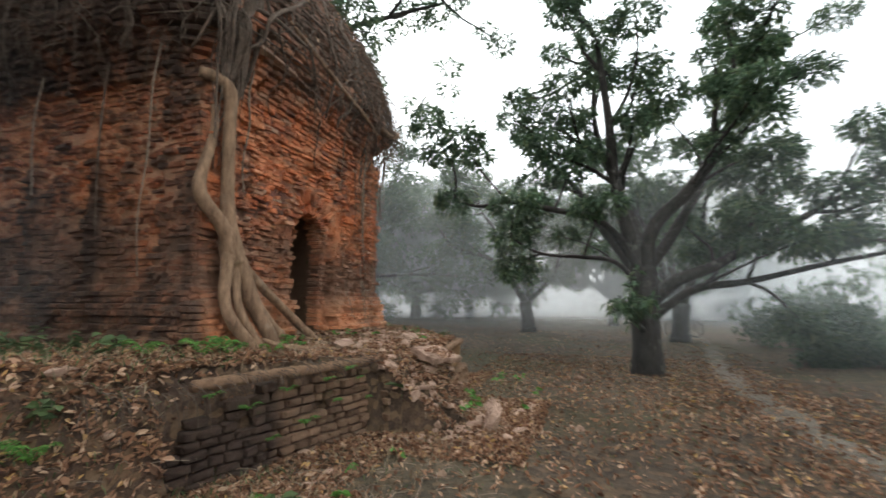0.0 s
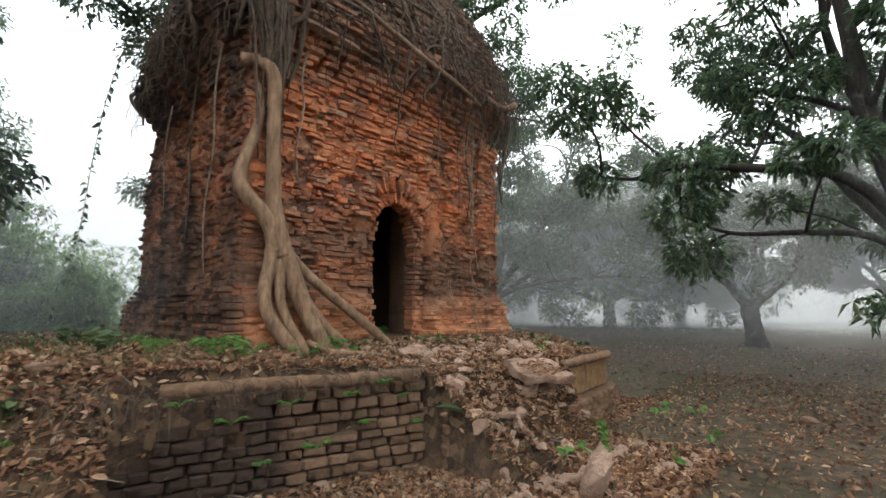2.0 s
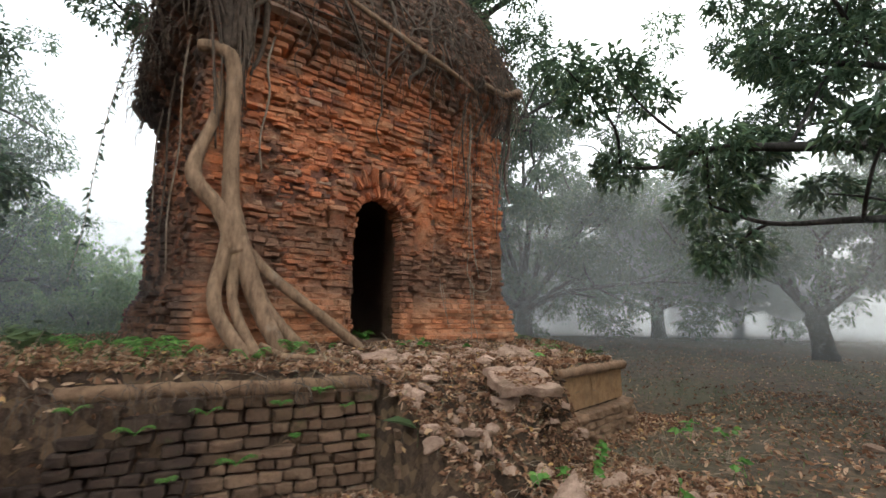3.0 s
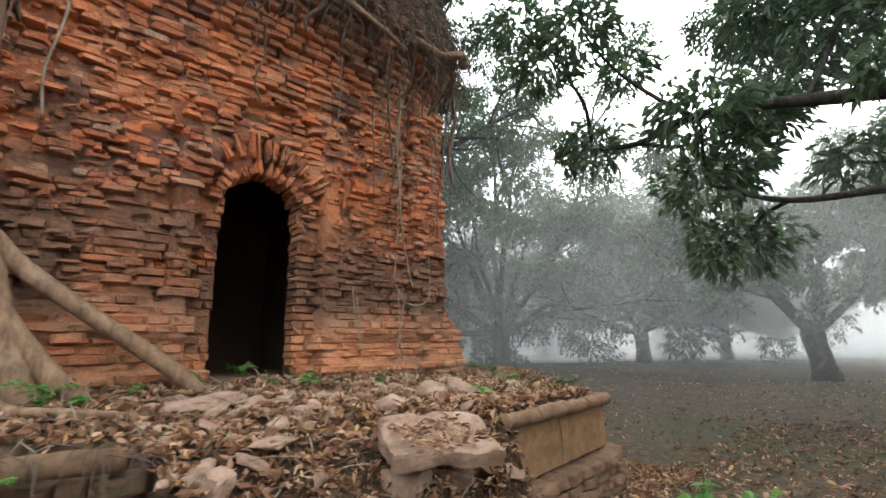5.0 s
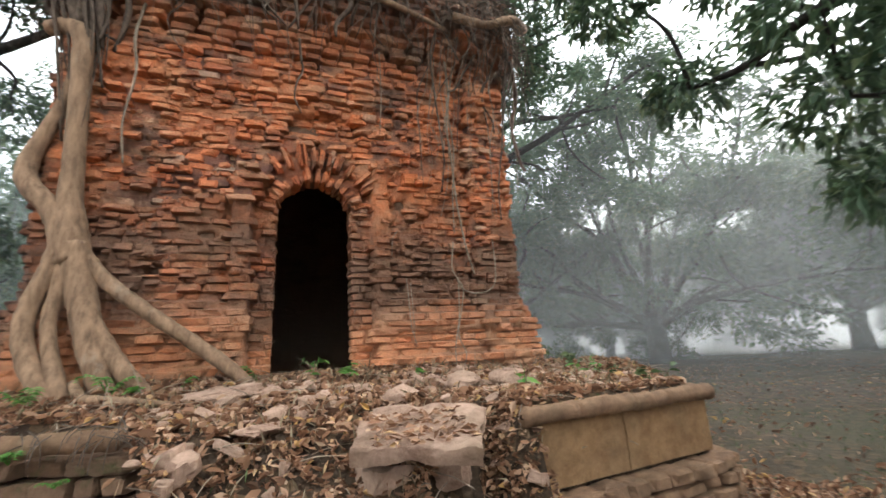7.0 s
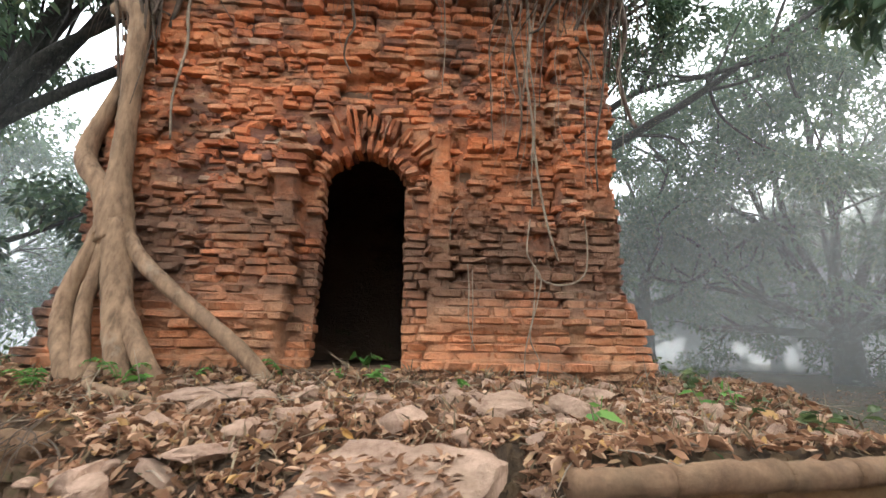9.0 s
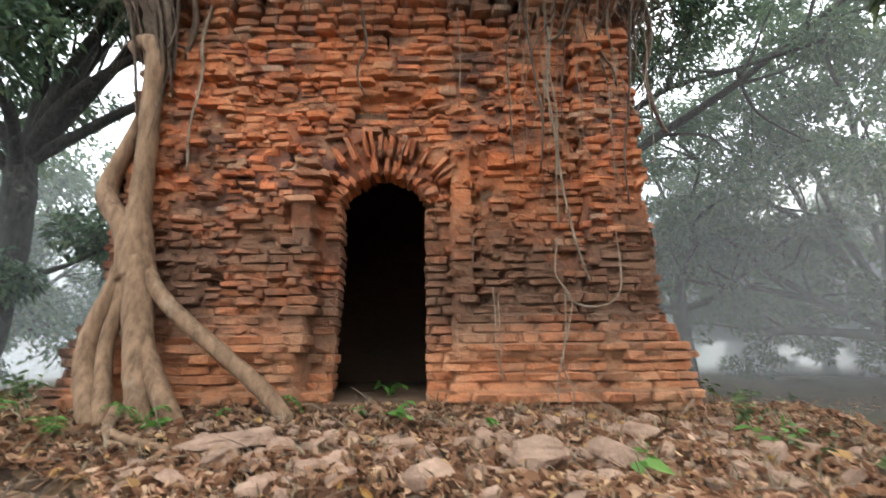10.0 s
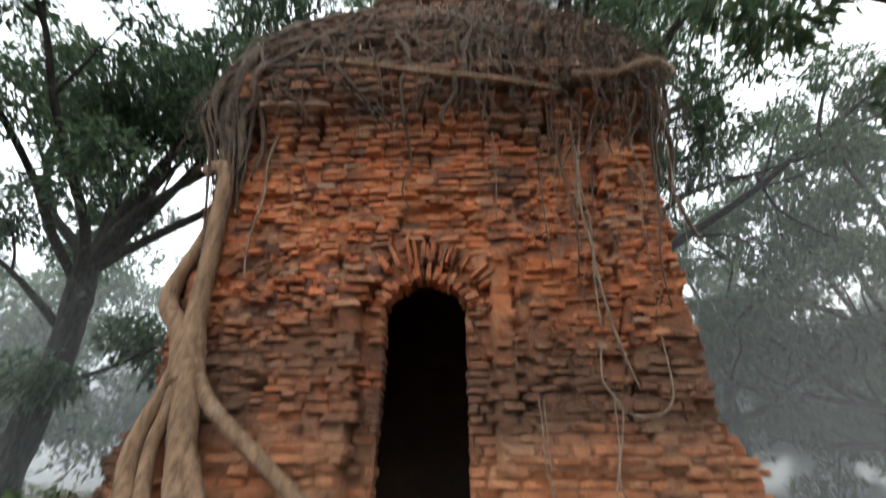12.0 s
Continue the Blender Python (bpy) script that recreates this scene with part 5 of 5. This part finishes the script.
g = Geo()
at = scatter(1500, (-4.2, 3.4), (-3.4, 0.1), R3, 0)
for p in at:
    w = R3.normal(0, 1, 3) * np.array([1, 1, 0.25])
    w = w / np.linalg.norm(w) * R3.uniform(0.08, 0.32)
    tube(g, [p, p + w * 0.5 + np.array([0, 0, 0.02]), p + w + np.array([0, 0, 0.01])], [0.004, 0.0035, 0.002], 3, 2, 0, False)
twigs_ob = part("dry_twigs", g, M_VINE)
tagged(twigs_ob, "thin dry twigs and stalks lying among the leaves", "twigs", kind="stuff")


def grass(name, label, n, xr, yr, height, seed, material):
    rng = np.random.default_rng(seed)
    at = scatter(n, xr, yr, rng, 0, -0.01)
    k = len(at)
    way = unit(np.stack([rng.normal(0, 0.5, k), rng.normal(0, 0.5, k), np.ones(k)], 1))
    g = Geo()
    leaves(g, at, way, rng.uniform(0.4, 1.0, k) * height, 0.012, 0.25)
    return tagged(part(name, g, material), label, "grass", kind="stuff")


grass("dry_grass", "dry straw-coloured grass stalks on the terrace", 2600, (-4.2, 3.2), (-2.8, 0.1), 0.22, 33, M_STRAW)
grass("low_weeds", "dull green weeds on the grove floor", 9000, (-7, 14), (-9, 8), 0.12, 34, M_WEED)
grass("bank_weeds", "dull green weeds over the terrace bank", 3500, (-5.2, -2.3), (-1.6, 4.5), 0.2, 35, M_WEED)


# ---- ferns and leafy weeds ----
def fern(at, fronds, length, seed, face=0.0, label="bright green fern growing among dead leaves", rise=1.7):
    rng = np.random.default_rng(seed)
    ob = thing("fern", label, "fern", "ferns", at=at)
    for k in range(fronds):
        a = radians(face) + (rng.uniform(-1.3, 1.3) if fronds < 5 else 2 * math.pi * k / fronds + rng.normal(0, 0.25))
        d = np.array([math.cos(a), math.sin(a), 0])
        L = length * rng.uniform(0.75, 1.15)
        t = np.linspace(0, 1, 15)
        spine = np.outer(t * L * 0.7, d) + np.outer(L * rise * (t - 0.75 * t ** 2), np.array([0, 0, 1.0]))
        g = Geo()
        tube(g, spine[[0, 4, 9, 14]], [0.004, 0.003, 0.0025, 0.001], 4, 3)
        side = np.array([-d[1], d[0], 0])
        s = spine[2:]
        w = np.sin(np.pi * np.clip(t[2:] * 0.85 + 0.12, 0, 1)) * L * 0.24
        for sign in (-1, 1):
            way = unit(side * sign + d * 0.45 + rng.normal(0, 0.06, (len(s), 3)))
            leaves(g, s, way, w + 0.008, L * 0.055, 0.18)
        part("frond", g, M_FERN, ob)
    return ob


for x, y, n, L, face in ((-2.55, -0.62, 6, 0.34, -90), (-2.30, -0.70, 6, 0.30, -70), (-2.95, -0.35, 5, 0.3, -100), (-0.42, -0.28, 2, 0.26, -90), (-1.35, -0.62, 5, 0.26, -80), (-1.75, -0.75, 4, 0.26, -120), (-0.95, -0.55, 3, 0.16, -60),
                         (-3.55, -1.5, 6, 0.32, -110), (-3.25, -1.75, 5, 0.26, -90), (-2.2, -2.0, 4, 0.2, -90), (0.2, -0.32, 2, 0.16, 30), (-3.9, -0.6, 6, 0.3, -100)):
    z = max(float(terrace_z(x, y)), float(ground_z(x, y)))
    fern((x, y, z - 0.01), n, L, int(abs(x * 100)) + n, face)
for x, y, z, L in ((-1.72, -1.47, 0.74, 0.17), (-1.62, -1.50, 0.50, 0.16), (-2.2, -1.34, 0.72, 0.16), (-1.25, -1.60, 0.70, 0.12), (-2.6, -1.22, 0.62, 0.2), (-2.95, -1.12, 0.78, 0.18), (-2.0, -1.42, 0.36, 0.2), (-1.45, -1.56, 0.82, 0.18), (-2.4, -1.3, 0.3, 0.18), (-1.1, -1.64, 0.45, 0.16)):
    fern((x, y, z), 3, L, int(z * 1000), -105, "small fern rooted in the joints of the terrace wall", 1.0)


def weed(at, n, size, seed, material, label="small plant with broad bright green leaves", height=0.15):
    rng = np.random.default_rng(seed)
    ob = thing("leafy_weed", label, "weed", "leafy weeds", at=at)
    g = Geo()
    tips = []
    for k in range(max(2, n // 3)):
        top = np.array([rng.normal(0, 0.06), rng.normal(0, 0.06), height * rng.uniform(0.6, 1.2)])
        tube(g, [(0, 0, -0.02), top * 0.5, top], [0.004, 0.003, 0.002], 4, 3)
        tips.append(top)
    part("stem", g, material, ob)
    g = Geo()
    at = np.array([tips[k % len(tips)] * rng.uniform(0.5, 1.0) for k in range(n)])
    way = unit(np.stack([rng.normal(0, 1, n), rng.normal(-0.3, 1, n), rng.uniform(-0.2, 0.5, n)], 1))
    leaves(g, at, way, size * rng.uniform(0.7, 1.2, n), size * 0.55, 0.25, True)
    part("foliage", g, material, ob)
    return ob


for x, y, n, s, h in ((0.32, -0.6, 6, 0.1, 0.12), (0.0, -0.52, 5, 0.08, 0.1), (0.85, -0.75, 5, 0.09, 0.1), (1.45, -1.35, 4, 0.13, 0.2), (0.35, -2.52, 5, 0.13, 0.2), (0.75, -2.55, 6, 0.12, 0.2), (1.15, -2.35, 8, 0.1, 0.25), (1.35, -2.3, 8, 0.1, 0.25),
                      (-1.15, -0.75, 7, 0.1, 0.12), (2.3, -1.0, 6, 0.08, 0.12), (2.6, -0.8, 6, 0.08, 0.15), (0.9, -3.2, 6, 0.1, 0.14), (1.9, -3.4, 7, 0.1, 0.14), (3.0, -2.9, 8, 0.1, 0.16), (-0.1, -2.6, 7, 0.09, 0.12), (-1.6, -2.3, 6, 0.1, 0.12), (0.1, 0.5, 9, 0.16, 0.12), (-2.7, -2.2, 6, 0.1, 0.1), (2.7, -2.6, 9, 0.12, 0.2)):
    z = max(float(terrace_z(x, y)), float(ground_z(x, y)))
    weed((x, y, max(z, 1.13) if y > 0 else z), n, s, int(abs(x * 77 + y * 13)) + n, M_FERN, height=h)
big = weed((-0.78, -1.95, 0.32), 1, 0.32, 5, M_WEED, "large pale drooping leaf beside the broken wall", 0.35)


R6 = np.random.default_rng(66)
for k in range(26):
    x, y = R6.uniform(-5.6, -3.0), R6.uniform(-2.8, 1.6)
    z = max(float(terrace_z(x, y)), float(ground_z(x, y)))
    weed((x, y, z), int(R6.integers(9, 18)), R6.uniform(0.07, 0.12), 300 + k, M_WEED, "dull green leafy weed on the terrace bank", R6.uniform(0.12, 0.3))
for k in range(14):
    x, y = R6.uniform(2.4, 3.6), R6.uniform(-1.6, 0.6)
    z = max(float(terrace_z(x, y)), float(ground_z(x, y)))
    weed((x, y, z), int(R6.integers(6, 12)), R6.uniform(0.05, 0.09), 340 + k, M_WEED, "small dull weed on the terrace edge", R6.uniform(0.1, 0.2))

# leafy creeper hanging free from the roof's back corner
creeper = thing("hanging_creeper", "thin creeper with small dark leaves hanging from the roof", "creeper")
g = Geo()
line = [(-2.75, 4.3, 6.4), (-2.95, 4.3, 5.2), (-3.05, 4.3, 4.0), (-3.1, 4.3, 2.9), (-3.2, 4.3, 2.0)]
tube(g, line, [0.01, 0.009, 0.008, 0.007, 0.004], 5, 5)
part("stem", g, M_VINE, creeper)
g = Geo()
c = spline(line, 16)
leaves(g, c, unit(R6.normal(0, 1, (len(c), 3)) + np.array([0, 0, -0.5])), R6.uniform(0.08, 0.16, len(c)), 0.07, 0.2)
part("foliage", g, M_LEAF, creeper)


# ---- bicycle leaning by the far trunk ----
bike = thing("bicycle", "dark bicycle parked beside a leaning trunk", "bicycle", at=(15.4, -8.2, 0.1))
bike.rotation_euler = (0, 0, radians(-70))


def ring(r, t, at):
    g = Geo()
    a = np.linspace(0, 2 * np.pi, 25)
    tube(g, np.stack([at[0] + r * np.cos(a), 0 * a + at[1], at[2] + r * np.sin(a)], 1), np.full(25, t), 6, 1, 0, False)
    return g


for x in (-0.52, 0.52):
    wheel = part("wheel", ring(0.33, 0.022, (x, 0, 0.35)), M_METAL, bike)
    g = Geo()
    for a in np.linspace(0, np.pi, 9)[:-1]:
        d = np.array([math.cos(a), 0, math.sin(a)]) * 0.32
        tube(g, [np.array([x, 0, 0.35]) - d, np.array([x, 0, 0.35]) + d], [0.004, 0.004], 4, 1)
    part("spokes", g, M_METAL, wheel)
g = Geo()
for a, b in (((-0.52, 0, 0.35), (-0.1, 0, 0.33)), ((-0.1, 0, 0.33), (-0.2, 0, 0.85)), ((-0.1, 0, 0.33), (0.38, 0, 0.75)), ((-0.18, 0, 0.75), (0.36, 0, 0.82)), ((-0.52, 0, 0.35), (-0.18, 0, 0.75)), ((0.52, 0, 0.35), (0.34, 0, 0.98))):
    tube(g, [a, b], [0.018, 0.018], 6, 1)
part("frame", g, M_METAL, bike)
g = Geo()
tube(g, [(0.22, -0.28, 1.02), (0.32, -0.15, 1.0), (0.34, 0, 0.98), (0.32, 0.15, 1.0), (0.22, 0.28, 1.02)], [0.014] * 5, 6, 3)
part("handlebar", g, M_METAL, bike)
g = Geo()
blocks(g, [(-0.22, 0, 0.88)], [(0.26, 0.14, 0.06)], (1, 0, 0), (0, 1, 0), 0.05)
part("saddle", g, M_METAL, bike)

on_slab = Geo()
n = 200
at = np.stack([R6.uniform(0.14, 0.66, n), R6.uniform(-2.25, -1.9, n), np.full(n, 0.868)], 1)
at[:, 2] += (at[:, 1] + 2.02) * 0.29 + 0.005
leaves(on_slab, at, unit(np.stack([R6.normal(0, 1, n), R6.normal(0, 1, n), R6.uniform(0, 0.25, n)], 1)), R6.uniform(0.03, 0.08, n), 0.025, 0.1)
tagged(part("slab_leaves", on_slab, M_DEAD), "dead leaves fallen on the slab", "dead leaves", kind="stuff")
for k in range(45):
    x, y = R6.uniform(-6.0, -3.2), R6.uniform(-3.2, 0.8)
    z = max(float(terrace_z(x, y)), float(ground_z(x, y)))
    size = R6.uniform(0.06, 0.18)
    ob = new("bank_stone", SMALL[k % 8])
    ob.location, ob.scale = (x, y, z + size * 0.1), (size * 1.2, size, size * 0.8)
    ob.rotation_euler = (0, 0, R6.uniform(0, 6.3))
    tagged(ob, "small broken stone lying on the terrace bank", "stone", "rubble stones")

# dry stalks and rootlets hanging over the terrace edge
hang = Geo()
hang_line = spline([(-4.1, 0.1, 0.85), (-3.4, -0.86, 0.88), (-2.2, -1.28, 0.93), (-0.98, -1.64, 0.93)], 40)
for k in range(190):
    p0 = hang_line[int(R6.integers(0, len(hang_line)))] + R6.normal(0, 0.03, 3) + np.array([0, 0.02, 0.0])
    length = R6.uniform(0.06, 0.3) * (1.3 if p0[0] < -2.7 else 0.6)
    o = np.array([R6.normal(0, 0.08), -R6.uniform(0.05, 0.16), 0])
    tube(hang, [p0, p0 + o + np.array([0, 0, -length * 0.3]), p0 + o * 1.3 + np.array([0, 0, -length])], [0.004, 0.0035, 0.002], 3, 3, 0, False)
tagged(part("hanging_stalks", hang, M_MAT), "dry stalks and rootlets hanging over the terrace edge", "dry stalks", kind="stuff")


# ---- the bricks round the doorway, one by one ----
def worn_block(seed):
    rng = np.random.default_rng(seed)
    v = BLOCK_V * (1 + rng.normal(0, 0.085, BLOCK_V.shape))
    return Geo().add(v, np.where(BLOCK_F >= 0, BLOCK_F, -10 ** 9)).mesh("brick", M_BRICK)


BRICKS = [worn_block(k) for k in range(8)]
for k, (c, s) in enumerate(single):
    ob = part("brick", BRICKS[k % 8], None, tower)
    ob.location = c
    ob.scale = (s[0], s[1], s[2])
    ob.rotation_euler = (0, float(RNG.normal(0, 0.02)), float(RNG.normal(0, 0.03)) + (math.pi if k % 3 == 0 else 0))
